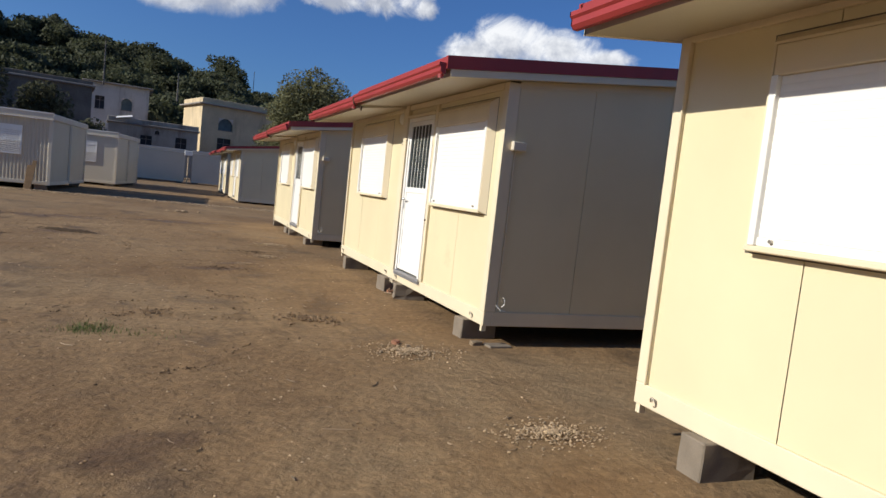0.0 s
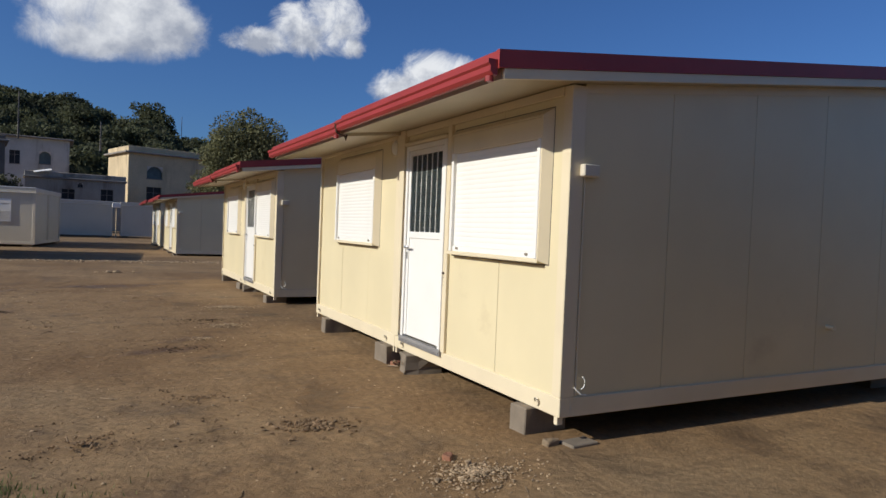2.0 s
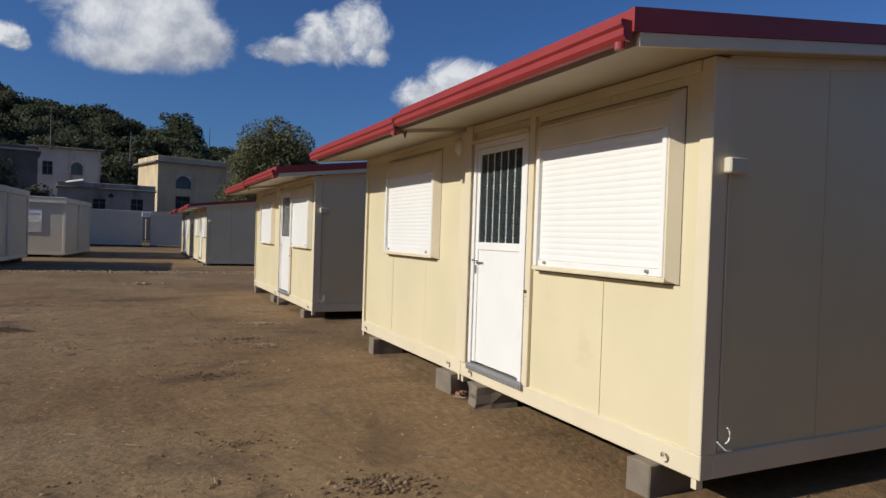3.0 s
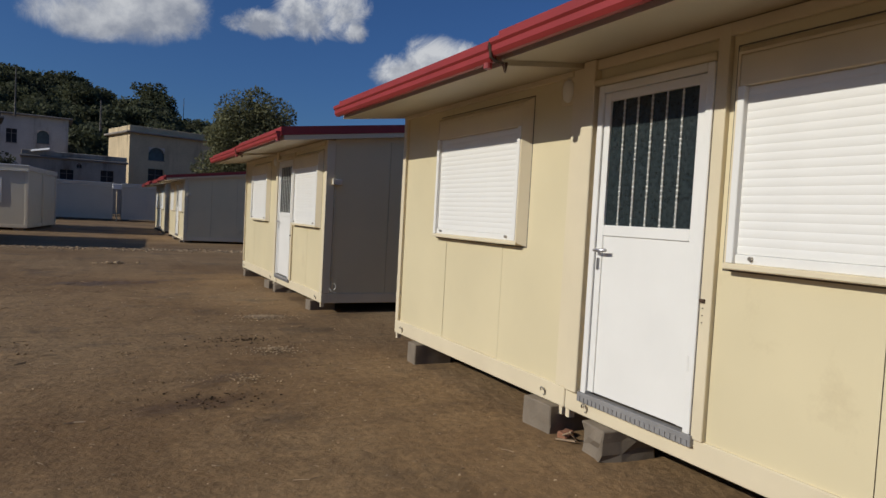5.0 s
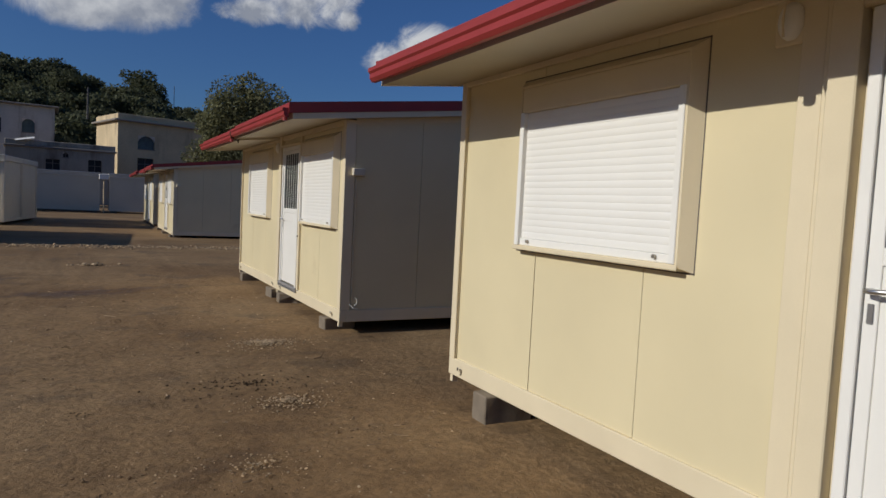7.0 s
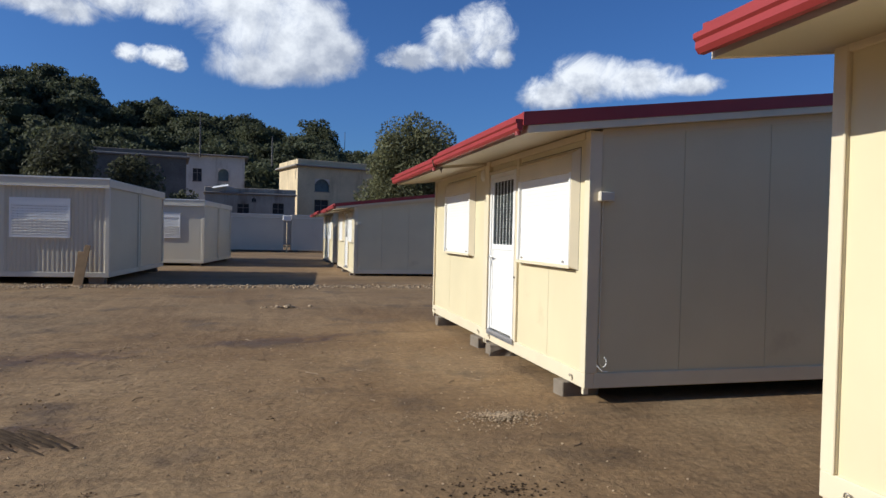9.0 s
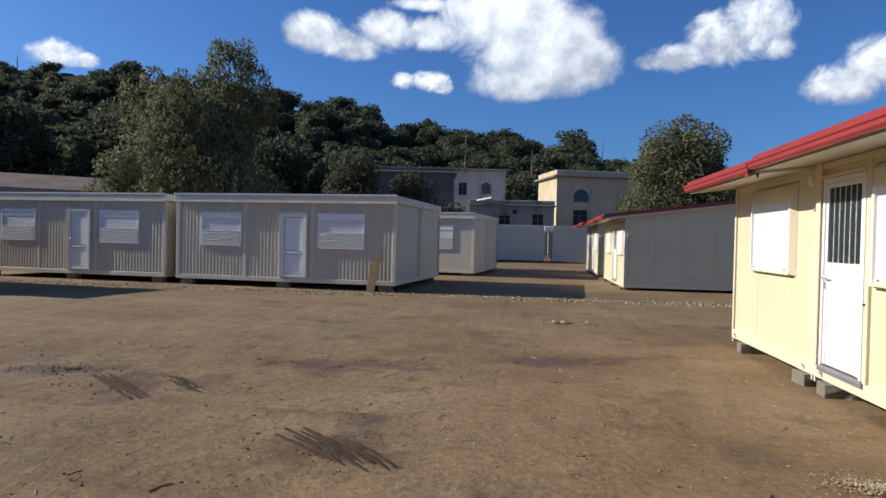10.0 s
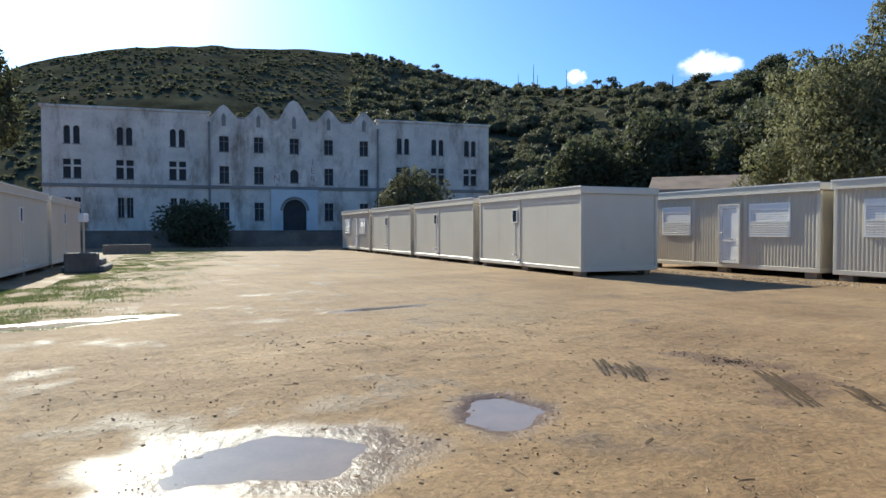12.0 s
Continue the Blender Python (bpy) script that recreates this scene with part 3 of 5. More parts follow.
# ---- flat-roofed white cabins ----
def white_window(parent, x0, x1, z0, z1):
    w = 0.05
    win = part("window", boxes(((x0, -0.03, z0), (x0 + w, 0.04, z1)), ((x1 - w, -0.03, z0), (x1, 0.04, z1)), ((x0 + w, -0.03, z1 - w), (x1 - w, 0.04, z1)), ((x0 + w, -0.035, z0), (x1 - w, 0.04, z0 + w))), WHITE, parent, "white framed window with a closed shutter")
    part("shutter_box", boxes(((x0 + w, -0.025, z1 - w - 0.17), (x1 - w, 0.03, z1 - w))), WHITE, win)
    n = 11
    lo, hi = z0 + w, z1 - w - 0.17
    step = (hi - lo) / n
    me = bpy.data.meshes.new("slat")
    bm = boxes(((x0 + w, -0.012, 0), (x1 - w, 0.004, step * 0.9)), bevel=0.004)
    bm.to_mesh(me)
    bm.free()
    me.materials.append(WHITE)
    for i in range(n):
        slat = piece("slat", me, win, (0, 0, lo + i * step))
        if i < 6:
            slat.matrix_basis = pose(0, -0.004, lo + i * step, 24, 0, 0)
    part("backing", boxes(((x0 + w, 0.02, lo), (x1 - w, 0.03, hi))), SHADE, win)


def ribbed_sheet(x0, x1, z0, z1, pitch=0.12, depth=0.012):
    pts, x = [], x0
    while x < x1 - 1e-6:
        for dx, y in ((0, 0), (0.35, 0), (0.5, depth), (0.85, depth)):
            if x + dx * pitch < x1:
                pts.append((x + dx * pitch, y))
        x += pitch
    pts.append((x1, pts[-1][1]))
    bm = bmesh.new()
    a, b = [bm.verts.new((x, y + 0.01, z0)) for x, y in pts], [bm.verts.new((x, y + 0.01, z1)) for x, y in pts]
    for i in range(len(pts) - 1):
        bm.faces.new((a[i], a[i + 1], b[i + 1], b[i]))
    return bm


def flat_cabin(m, ribbed, length=7.45, depth=6.15, label="", group="flat-roofed cabins", plain=False):
    """A flat-roofed cabin; local x runs along the front from 0 to -length, y goes back."""
    cab = thing("flat_roof_cabin", m, label, "cabin", group)
    H = 2.74
    L = length
    skin, trim = (CABIN_BEIGE, CABIN_TRIM) if ribbed and not plain else (CABIN_GREY, CABIN_TRIM)
    for y0, y1 in (((0, depth / 2 - 0.05), (depth / 2 + 0.05, depth)) if depth > 4 else ((0, depth),)):
        part("base_beam", boxes(((-L, y0, 0), (0, y1, 0.14)), bevel=0.01), trim, cab)
        part("roof", boxes(((-L - 0.03, y0 - (0.09 if ribbed and y0 == 0 else 0.03), H - 0.24), (0.03, y1 + (0.05 if depth > 4 and y0 == 0 else 0.03), H)), bevel=0.02), trim, cab, "pale flat roof edge")
        part("side_wall", boxes(((-0.1, y0 + 0.1, 0.14), (-0.05, y1 - 0.1, H - 0.24))), skin, cab)
        part("side_wall", boxes(((-L + 0.05, y0 + 0.1, 0.14), (-L + 0.1, y1 - 0.1, H - 0.24))), CABIN_GREY, cab)
        for y in (y0, y1 - 0.1):
            for x in (-0.12, -L):
                part("corner_post", boxes(((x, y, 0.14), (x + 0.12, y + 0.1, H - 0.24)), bevel=0.01), trim, cab)
    fy = -0.09 if ribbed else -0.03
    part("roof_lip", boxes(((-L - 0.035, fy - 0.02, H - 0.02), (0.035, fy, H + 0.02)), ((-L - 0.035, fy - 0.02, H - 0.26), (0.035, fy, H - 0.235))), WHITE, cab)
    part("back_wall", boxes(((-L + 0.1, depth - 0.06, 0.14), (-0.1, depth - 0.02, H - 0.24))), CABIN_GREY, cab)
    bays = [-L, -5.0, -2.72, 0] if ribbed else [-L, -L * 0.54, 0]
    for x in bays[1:-1]:
        part("front_post", boxes(((x - 0.06, 0.0, 0.14), (x + 0.06, 0.08, H - 0.24)), bevel=0.01), trim, cab)
    for a, b in zip(bays, bays[1:]):
        a, b = a + (0.12 if a == -L else 0.06), b - (0.12 if b == 0 else 0.06)
        if ribbed:
            part("ribbed_panel", ribbed_sheet(a, b, 0.14, H - 0.24, depth=0.0006 if plain else 0.012), skin, cab)
            part("inner_wall", boxes(((a, 0.06, 0.14), (b, 0.08, H - 0.24))), skin, cab)
        else:
            part("wall_panel", boxes(((a, 0.02, 0.14), ((a + b) / 2 - 0.004, 0.06, H - 0.24))), skin, cab)
            part("wall_panel", boxes((((a + b) / 2 + 0.004, 0.02, 0.14), (b, 0.06, H - 0.24))), skin, cab)
    if ribbed:
        white_window(cab, -6.55, -5.12, 1.10, 2.17)
        white_window(cab, -2.53, -1.0, 1.08, 2.17)
        d = part("door", boxes(((-3.790, -0.03, 0.14), (-3.740, 0.05, 2.2)), ((-2.920, -0.03, 0.14), (-2.870, 0.05, 2.2)), ((-3.740, -0.03, 2.14), (-2.920, 0.05, 2.2))), CABIN_TRIM, cab, "white door with two panels")
        d.location.y = -0.035
        part("door_leaf", boxes(((-3.740, -0.015, 0.16), (-3.640, 0.02, 2.14)), ((-3.020, -0.015, 0.16), (-2.920, 0.02, 2.14)), ((-3.640, -0.015, 0.16), (-3.020, 0.02, 0.26)), ((-3.640, -0.015, 0.9), (-3.020, 0.02, 0.98)), ((-3.640, -0.015, 2.04), (-3.020, 0.02, 2.14)), ((-3.625, 0.012, 0.275), (-3.035, 0.02, 0.885)), ((-3.625, 0.012, 0.995), (-3.035, 0.02, 2.025))), WHITE, d)
        part("door_gap", boxes(((-3.745, 0.021, 0.15), (-2.915, 0.03, 2.15))), DARK_GAP, d)
        part("handle", tube([(-3.690, -0.015, 1.2), (-3.690, -0.05, 1.2), (-3.590, -0.05, 1.2)], 0.012, 6), STEEL, d)
    else:
        x = -L * 0.54 - 0.35
        w = part("window", boxes(((x - 0.2, -0.02, 1.62), (x - 0.16, 0.03, 2.12)), ((x + 0.16, -0.02, 1.62), (x + 0.2, 0.03, 2.12)), ((x - 0.16, -0.02, 2.08), (x + 0.16, 0.03, 2.12)), ((x - 0.16, -0.02, 1.62), (x + 0.16, 0.03, 1.66))), WHITE, cab, "small dark high window")
        part("pane", boxes(((x - 0.16, 0.0, 1.66), (x + 0.16, 0.012, 2.08))), GLASS, w)
        part("drain_pipe", tube([(x + 0.05, 0.02, 0.42), (x + 0.05, -0.1, 0.42), (x + 0.12, -0.1, 0.38)], 0.035, 8), WHITE, cab)
        part("drain_pipe", tube([(x + 0.3, 0.02, 0.2), (x + 0.3, -0.08, 0.2)], 0.04, 8), WHITE, cab)
        part("cable", tube([(x - 0.02, 0.01, 1.6), (x - 0.02, 0.008, 0.5)], 0.008, 6), WHITE, cab)
    for x in (-0.35, -L / 2, -L + 0.35):
        for y in (0.2, depth - 0.3):
            part("support_block", boxes(((x - 0.2, y - 0.12, -m.translation.z), (x + 0.2, y + 0.12, 0.0))), CONCRETE, cab)
    return cab


W_LABEL = "beige ribbed flat-roofed cabin with white shuttered windows"
V_LABEL = "plain pale grey flat-roofed cabin on blocks"
flat_cabin(pose(-7.33, 23.15, 0.19, 0, 0, -4.5), True, label=W_LABEL)
flat_cabin(pose(-15.2, 23.85, 0.19, 0, 0, -5.5), True, label=W_LABEL)
flat_cabin(pose(-5.8, 33.2, 0.12, 0, 0, -7), True, label="pale smooth flat-roofed cabin with white shuttered windows", plain=True)
for k in range(4):
    a = radians(-7.5)
    d = 8.1 * k
    flat_cabin(pose(-19.68 - d * math.cos(a), 18.45 - d * math.sin(a), 0.16, 0, 0, -7.5), k == 3, depth=3.05, label=W_LABEL if k == 3 else V_LABEL)
for x, y, turn in ((-2.15, 55.0, 0), (5.9, 55.0, 0)):
    flat_cabin(pose(x, y, 0.14, 0, 0, turn), False, depth=2.5, label=V_LABEL)

for x, y in ((-33.4, 3.65), (-41.4, 4.85)):
    flat_cabin(pose(x, y, 0.16, 0, 0, 171.5), False, depth=2.5, label=V_LABEL)

# ---- hills and woods ----
SCRUB = material("dry_scrub_slope", (0.08, 0.076, 0.046), 1.0, vary=0.55, scale=0.06, fine=0.9, bump=0.6, dist=0.5, dirt=(0.10, 0.074, 0.045), dirt_at=0.55, spec=0.0)


def leaf_material(name, colour, island=0.4):
    m = material(name, colour, 0.7, vary=0.5, scale=0.22, fine=1.5, bump=0, per_island=island, spec=0.25)
    p = m.node_tree.nodes["Principled BSDF"]
    n, l = m.node_tree.nodes, m.node_tree.links
    tl, mx = n.new("ShaderNodeBsdfTranslucent"), n.new("ShaderNodeMixShader")
    mx.inputs[0].default_value = 0.42
    l.new(p.inputs["Base Color"].links[0].from_socket, tl.inputs["Color"])
    l.new(p.outputs[0], mx.inputs[1])
    l.new(tl.outputs[0], mx.inputs[2])
    l.new(mx.outputs[0], n["Material Output"].inputs["Surface"])
    return m


PINE = leaf_material("dark_pine_green", (0.085, 0.092, 0.048))
OLIVE = leaf_material("olive_green", (0.102, 0.104, 0.058))
GUM = leaf_material("grey_green_leaves", (0.155, 0.152, 0.075), 0.4)
WEED = leaf_material("fresh_weed_green", (0.115, 0.142, 0.05))
BARK = material("grey_brown_bark", (0.16, 0.12, 0.08), 0.9, vary=0.3, scale=2, fine=20, bump=0.6, dist=0.03)
CX, CY = -3.0, 4.0
RIDGE = ((20, 1.0), (40, 1.5), (60, 2.5), (72, 3.1), (80, 5.8), (84.1, 6.3), (86, 7.2), (90, 7.6), (94, 7.6), (97, 8.1), (99.5, 8.1), (101, 8.2), (103, 9.0), (106, 10.4), (110, 10.6), (114, 10.9), (120, 11.2), (126, 11.8), (130, 11.6), (135, 11.8), (140, 11.8), (145, 12.2), (149, 13.0), (153, 14.0), (157, 14.7), (161.4, 15.0), (166, 14.8), (169, 14.8), (173, 14.4), (176.7, 13.8), (180.5, 12.8), (184, 11.3), (195, 9.0), (215, 6.0), (240, 4.0), (270, 2.0))
AZ, EL = [a for a, e in RIDGE], [e for a, e in RIDGE]


def ridge_radius(az):
    return float(np.interp(az, (100, 125, 150, 260), (175, 190, 330, 330)))


def hill_z(az, r):
    R, r0 = ridge_radius(az), 100.0
    top = 1.5 + R * math.tan(radians(float(np.interp(az, AZ, EL))))
    a = radians(az)
    x, y = r * math.cos(a), r * math.sin(a)
    if r <= R:
        t = max(0.0, (r - r0) / (R - r0))
        z = top * t ** 0.92
        return z + t * (1 - t) * 6 * noise.noise((x * 0.02, y * 0.02, 1)) + 0.9 * t * noise.noise((x * 0.09, y * 0.09, 4))
    return top * max(0.0, 1 - ((r - R) / 260.0) ** 2) + 0.9 * noise.noise((x * 0.09, y * 0.09, 4)) * max(0.0, 1 - (r - R) / 100)


def build_hill():
    az = np.arange(20, 270.1, 0.6)
    rr = list(np.linspace(96, 200, 40)) + list(np.linspace(205, 420, 44))
    verts = [(CX + r * math.cos(radians(a)), CY + r * math.sin(radians(a)), hill_z(a, r) - (0.5 if r < 100 else 0)) for a in az for r in rr]
    w = len(rr)
    faces = [(i * w + j, i * w + j + 1, (i + 1) * w + j + 1, (i + 1) * w + j) for i in range(len(az) - 1) for j in range(w - 1)]
    me = bpy.data.meshes.new("hill")
    me.from_pydata(verts, [], [f[::-1] for f in faces])
    me.materials.append(SCRUB)
    me.shade_smooth()
    return tagged(new("hill", me), "scrub-covered hillside rising behind the yard", "hill", kind="structure")


build_hill()
rng = np.random.default_rng(7)


def leaf_quads(blobs, per_area, size, long=1.6, droop=0.0, least=12):
    """Small leaf-clump quads on and in ellipsoids. blobs: rows of x, y, z, rx, ry, rz."""
    out = []
    for x, y, z, rx, ry, rz in blobs:
        n = max(least, int(per_area * (rx * ry + rx * rz + ry * rz)))
        d = rng.normal(size=(n, 3))
        d /= np.linalg.norm(d, axis=1)[:, None]
        rad = 0.62 + 0.5 * rng.random(n) ** 0.7
        c = np.array((x, y, z)) + d * rad[:, None] * np.array((rx, ry, rz))
        t = rng.normal(size=(n, 3))
        t[:, 2] -= droop * 2
        t /= np.linalg.norm(t, axis=1)[:, None]
        b = np.cross(t, d + 0.6 * rng.normal(size=(n, 3)))
        b /= np.linalg.norm(b, axis=1)[:, None] + 1e-9
        s = size * (0.55 + 0.9 * rng.random(n))[:, None]
        a1, b1 = t * s * long * 0.5, b * s * 0.5
        out.append(np.stack([c - a1, c + b1 * 0.9 - a1 * 0.1, c + a1, c - b1 * 0.9 + a1 * 0.1], axis=1))
    return np.concatenate(out).reshape(-1, 3)


def quads_mesh(name, pts, mat):
    n = len(pts) // 4
    me = bpy.data.meshes.new(name)
    me.vertices.add(n * 4)
    me.vertices.foreach_set("co", pts.astype(np.float32).ravel())
    me.loops.add(n * 4)
    me.loops.foreach_set("vertex_index", np.arange(n * 4, dtype=np.int32))
    me.polygons.add(n)
    me.polygons.foreach_set("loop_start", np.arange(0, n * 4, 4, dtype=np.int32))
    me.update(calc_edges=True)
    me.materials.append(mat)
    return me


ICO = bmesh.new()
bmesh.ops.create_icosphere(ICO, subdivisions=1, radius=1)
ICO_V = np.array([v.co[:] for v in ICO.verts])
ICO_F = np.array([[v.index for v in f.verts] for f in ICO.faces])
ICO.free()


def lumps_mesh(name, rows, mat, rough=0.25, smooth=False):
    """Many small uneven lumps in one mesh. rows: x, y, z, rx, ry, rz."""
    rows = np.asarray(rows, dtype=float)
    k = len(ICO_V)
    v = ICO_V[None] * (1 + rough * (rng.random((len(rows), k, 1)) - 0.5) * 2) * rows[:, None, 3:6] + rows[:, None, 0:3]
    f = (ICO_F[None] + (np.arange(len(rows)) * k)[:, None, None]).reshape(-1, 3)
    me = bpy.data.meshes.new(name)
    me.from_pydata(v.reshape(-1, 3).tolist(), [], f.tolist())
    me.materials.append(mat)
    if smooth:
        me.shade_smooth()
    return me


def forest(name, trees, mat, label, per_area, size):
    """Woods of many crowns. trees: x, y, ground z, height, radius."""
    blobs, cores = [], []
    for x, y, z, h, r in trees:
        for k in range(4):
            a, q = rng.random() * 6.28, rng.random()
            blobs.append((x + 0.55 * r * math.cos(a), y + 0.55 * r * math.sin(a), z + h * (0.5 + 0.38 * q), r * (0.45 + 0.3 * rng.random()), r * (0.45 + 0.3 * rng.random()), h * (0.14 + 0.12 * rng.random())))
        blobs.append((x, y, z + h * 0.6, r * 0.8, r * 0.8, h * 0.38))
        cores.append((x, y, z + h * 0.52, r * 0.72, r * 0.72, h * 0.42))
    ob = tagged(new(name, quads_mesh(name, leaf_quads(blobs, per_area, size), mat)), label, "woods", kind="stuff")
    tagged(new("inner_foliage", lumps_mesh("inner_foliage", cores, mat)), "dense shaded foliage inside the wooded slope", "woods", kind="stuff")
    return ob


pines, shrubs, scrubs = [], [], []
for k in range(5200):
    az, q = 62 + 100 * rng.random(), rng.random()
    R = ridge_radius(az)
    r = 101 + (R - 101) * q
    x, y = CX + r * math.cos(radians(az)), CY + r * math.sin(radians(az))
    z = hill_z(az, r)
    clear = noise.noise((x * 0.03, y * 0.03, 11))
    if az < 129 - 10 * max(0, q - 0.5) and len(pines) < 640 and rng.random() < 0.55:
        rad = 1.6 + 3.0 * rng.random() ** 1.6
        pines.append((x, y, z - 0.5, rad * (1.5 + 0.5 * rng.random()), rad))
    elif clear > -0.22 - 0.5 * (1 - q) and az < 158:
        rad = (0.9 + 1.8 * rng.random()) * (1.3 - 0.5 * q)
        (shrubs if az < 142 or q < 0.35 else scrubs).append((x, y, z - 0.3, rad * 1.5, rad))
shrubs, scrubs = shrubs[:900], scrubs[:500]
for k in range(5200):
    az, q = 138 + 66 * rng.random(), rng.random() ** 1.1
    r = 105 + 215 * q
    x, y = CX + r * math.cos(radians(az)), CY + r * math.sin(radians(az))
    if noise.noise((x * 0.025, y * 0.025, 3)) > -0.3:
        rad = 0.35 + 0.75 * rng.random() ** 2
        scrubs.append((x, y, hill_z(az, r) - 0.3, rad * 1.1, rad))
forest("wooded_slope", pines, PINE, "dense dark green pines covering the slope", 15.0, 0.45)
forest("shrub_slope", shrubs, OLIVE, "olive green shrubs scattered over the slope", 14.0, 0.38)
forest("scrub_slope", scrubs, OLIVE, "low scrub on the bare hillside", 6.0, 0.42)


def tree(x, y, height, blobs, mat, label, trunk_r, per_area, leaf, droop=0.0, lean=0.0, name="tree", group=""):
    t = thing(name, pose(x, y, 0), label, "tree", group)
    top = height * 0.8
    bm = tube([(0, 0, -0.1), (lean * 0.2, 0.05, top * 0.3), (lean * 0.6, -0.1, top * 0.65), (lean, 0, top)], [trunk_r, trunk_r * 0.75, trunk_r * 0.5, trunk_r * 0.12], 9)
    part("trunk", bm, BARK, t, smooth=True)
    for bx, by, bz, rx, ry, rz in blobs[:9]:
        z0 = min(bz * 0.55, top * 0.7)
        f = z0 / top
        part("limb", tube([(lean * f, 0, z0), ((bx + lean * f) * 0.5, by * 0.5, (z0 + bz) * 0.5 - 0.1), (bx, by, bz)], [trunk_r * 0.4, trunk_r * 0.25, trunk_r * 0.06], 6), BARK, t, smooth=True)
    crown = new("crown", quads_mesh("crown", leaf_quads(blobs, per_area, leaf, 1.9, droop), mat))
    crown.parent = t
    return t


def crown_blobs(n, r, z0, z1, size, taper=0.4):
    out = []
    for k in range(n):
        q = (k + 0.5) / n
        a = k * 2.4 + rng.random()
        d = r * (1 - taper * q) * (0.35 + 0.6 * rng.random())
        s = size * (0.7 + 0.6 * rng.random())
        out.append((d * math.cos(a), d * math.sin(a), z0 + (z1 - z0) * q, s, s, s * (0.8 + 0.4 * rng.random())))
    return out


# tall gum tree behind the ribbed cabins: a wide skirt with separate tops
gum = crown_blobs(36, 4.9, 2.4, 9.0, 1.4, 0.42)
gum += [(1.0, 0, 10.0, 1.2, 1.2, 1.4), (2.0, 0.2, 11.2, 1.3, 1.2, 1.4), (3.2, 0, 10.4, 1.1, 1.1, 1.3), (3.9, 0.1, 9.3, 0.9, 0.9, 1.2), (2.6, -0.2, 12.1, 0.8, 0.8, 0.9), (1.4, 0.1, 12.2, 0.7, 0.7, 0.8), (3.3, 0.2, 8.8, 0.8, 0.8, 0.9), (2.4, 0, 9.2, 1.1, 1, 1), (-2.2, 0, 10.2, 0.65, 0.65, 0.8), (-2.7, 0.2, 9.2, 0.8, 0.8, 0.8), (-0.6, 0, 10.1, 0.55, 0.55, 1.0), (-0.4, 0.2, 9.2, 0.8, 0.8, 0.8), (-3.6, 0, 9.4, 0.4, 0.4, 0.7), (-4.6, 0, 3.6, 1.1, 1.1, 0.9), (-3.9, 0.4, 5.2, 1.2, 1.2, 1.1)]
t1 = tree(-22.6, 39.1, 12.5, gum, GUM, "tall grey-green gum tree with loose hanging leaves", 0.38, 190, 0.12, droop=0.5, lean=0.8)
t1.rotation_euler = (0, 0, radians(27))
round_tree = crown_blobs(38, 5.0, 3.0, 10.4, 1.75, 0.5) + [(0.6, 0, 11.8, 1.3, 1.3, 1.3), (2.4, 0, 10.0, 1.2, 1.2, 1.2), (-1.8, 0, 9.8, 1.3, 1.3, 1.2), (3.4, 0, 7.6, 1.1, 1.1, 1.2), (-2.9, 0, 8.2, 1.1, 1.1, 1.1)]
tree(9.6, 64.0, 13.2, round_tree, GUM, "broad olive green tree beside the beige house", 0.35, 110, 0.16)
for x, y, h, r in ((-54.5, 61.0, 15, 6.0), (-45.0, 66.0, 14.5, 6.2), (-61.5, 56.0, 12.5, 4.8), (-38.0, 70.0, 12.5, 4.5), (-31.0, 73.0, 13.0, 4.6), (-24.0, 75.0, 12.0, 4.5), (-49.5, 69.0, 12, 4.5), (-66.0, 62.0, 13, 4.6)):
    tree(x, y, h, crown_blobs(20, r * 0.8, h * 0.28, h * 0.85, r * 0.38, 0.5) + [(0, 0, h * 0.55, r * 0.7, r * 0.7, h * 0.33)], PINE, "large dark round-crowned pine below the hillside", 0.35, 34, 0.32, name="pine_tree", group="pines below the hill")
for x, y, h, r, mat in ((-52.7, 29.4, 6.8, 3.7, OLIVE), (-66.8, 14.2, 3.5, 4.3, PINE), (-60.5, 3.5, 2.6, 1.8, PINE), (-71, -3.5, 6.0, 3.6, OLIVE), (-34.5, 45.5, 2.6, 1.8, WEED), (-17.5, 55.0, 9.5, 3.2, OLIVE), (-13.5, 57.5, 7.8, 2.8, OLIVE), (-10.0, 60, 5.2, 2.0, OLIVE), (-7.0, 106, 10.0, 3.2, OLIVE)):
    b = crown_blobs(16, r * 0.75, h * 0.25, h * 0.8, r * 0.42, 0.5) + [(0, 0, h * 0.45, r * 0.75, r * 0.75, h * 0.42)]
    tree(x, y, h, b, mat, "dense rounded green bush growing beside a building", 0.16, 60, 0.18, name="bush")
tree(-48.7, 0.0, 12.8, crown_blobs(16, 2.0, 7.0, 11.6, 1.2, 0.4), PINE, "dark tree standing behind the pale cabins", 0.3, 70, 0.2)
for az, rad, h in ((135.75, 1.9, 3.9), (150.7, 2.1, 3.8), (136.95, 1.7, 3.2)):
    R = ridge_radius(az) - 2
    x, y, z = CX + R * math.cos(radians(az)), CY + R * math.sin(radians(az)), hill_z(az, R)
    t = tree(x, y, h, [(0, 0, h * 0.85, rad, rad, h * 0.2), (rad * 0.4, 0, h * 0.75, rad * 0.6, rad * 0.6, h * 0.15)], PINE, "lone umbrella pine standing on the ridge", 0.2, 14, 0.5, name="umbrella_pine")
    t.location.z = z - 0.2
METAL = material("weathered_mast_steel", (0.12, 0.11, 0.1), 0.6, metal=0.5, vary=0.2, scale=4)
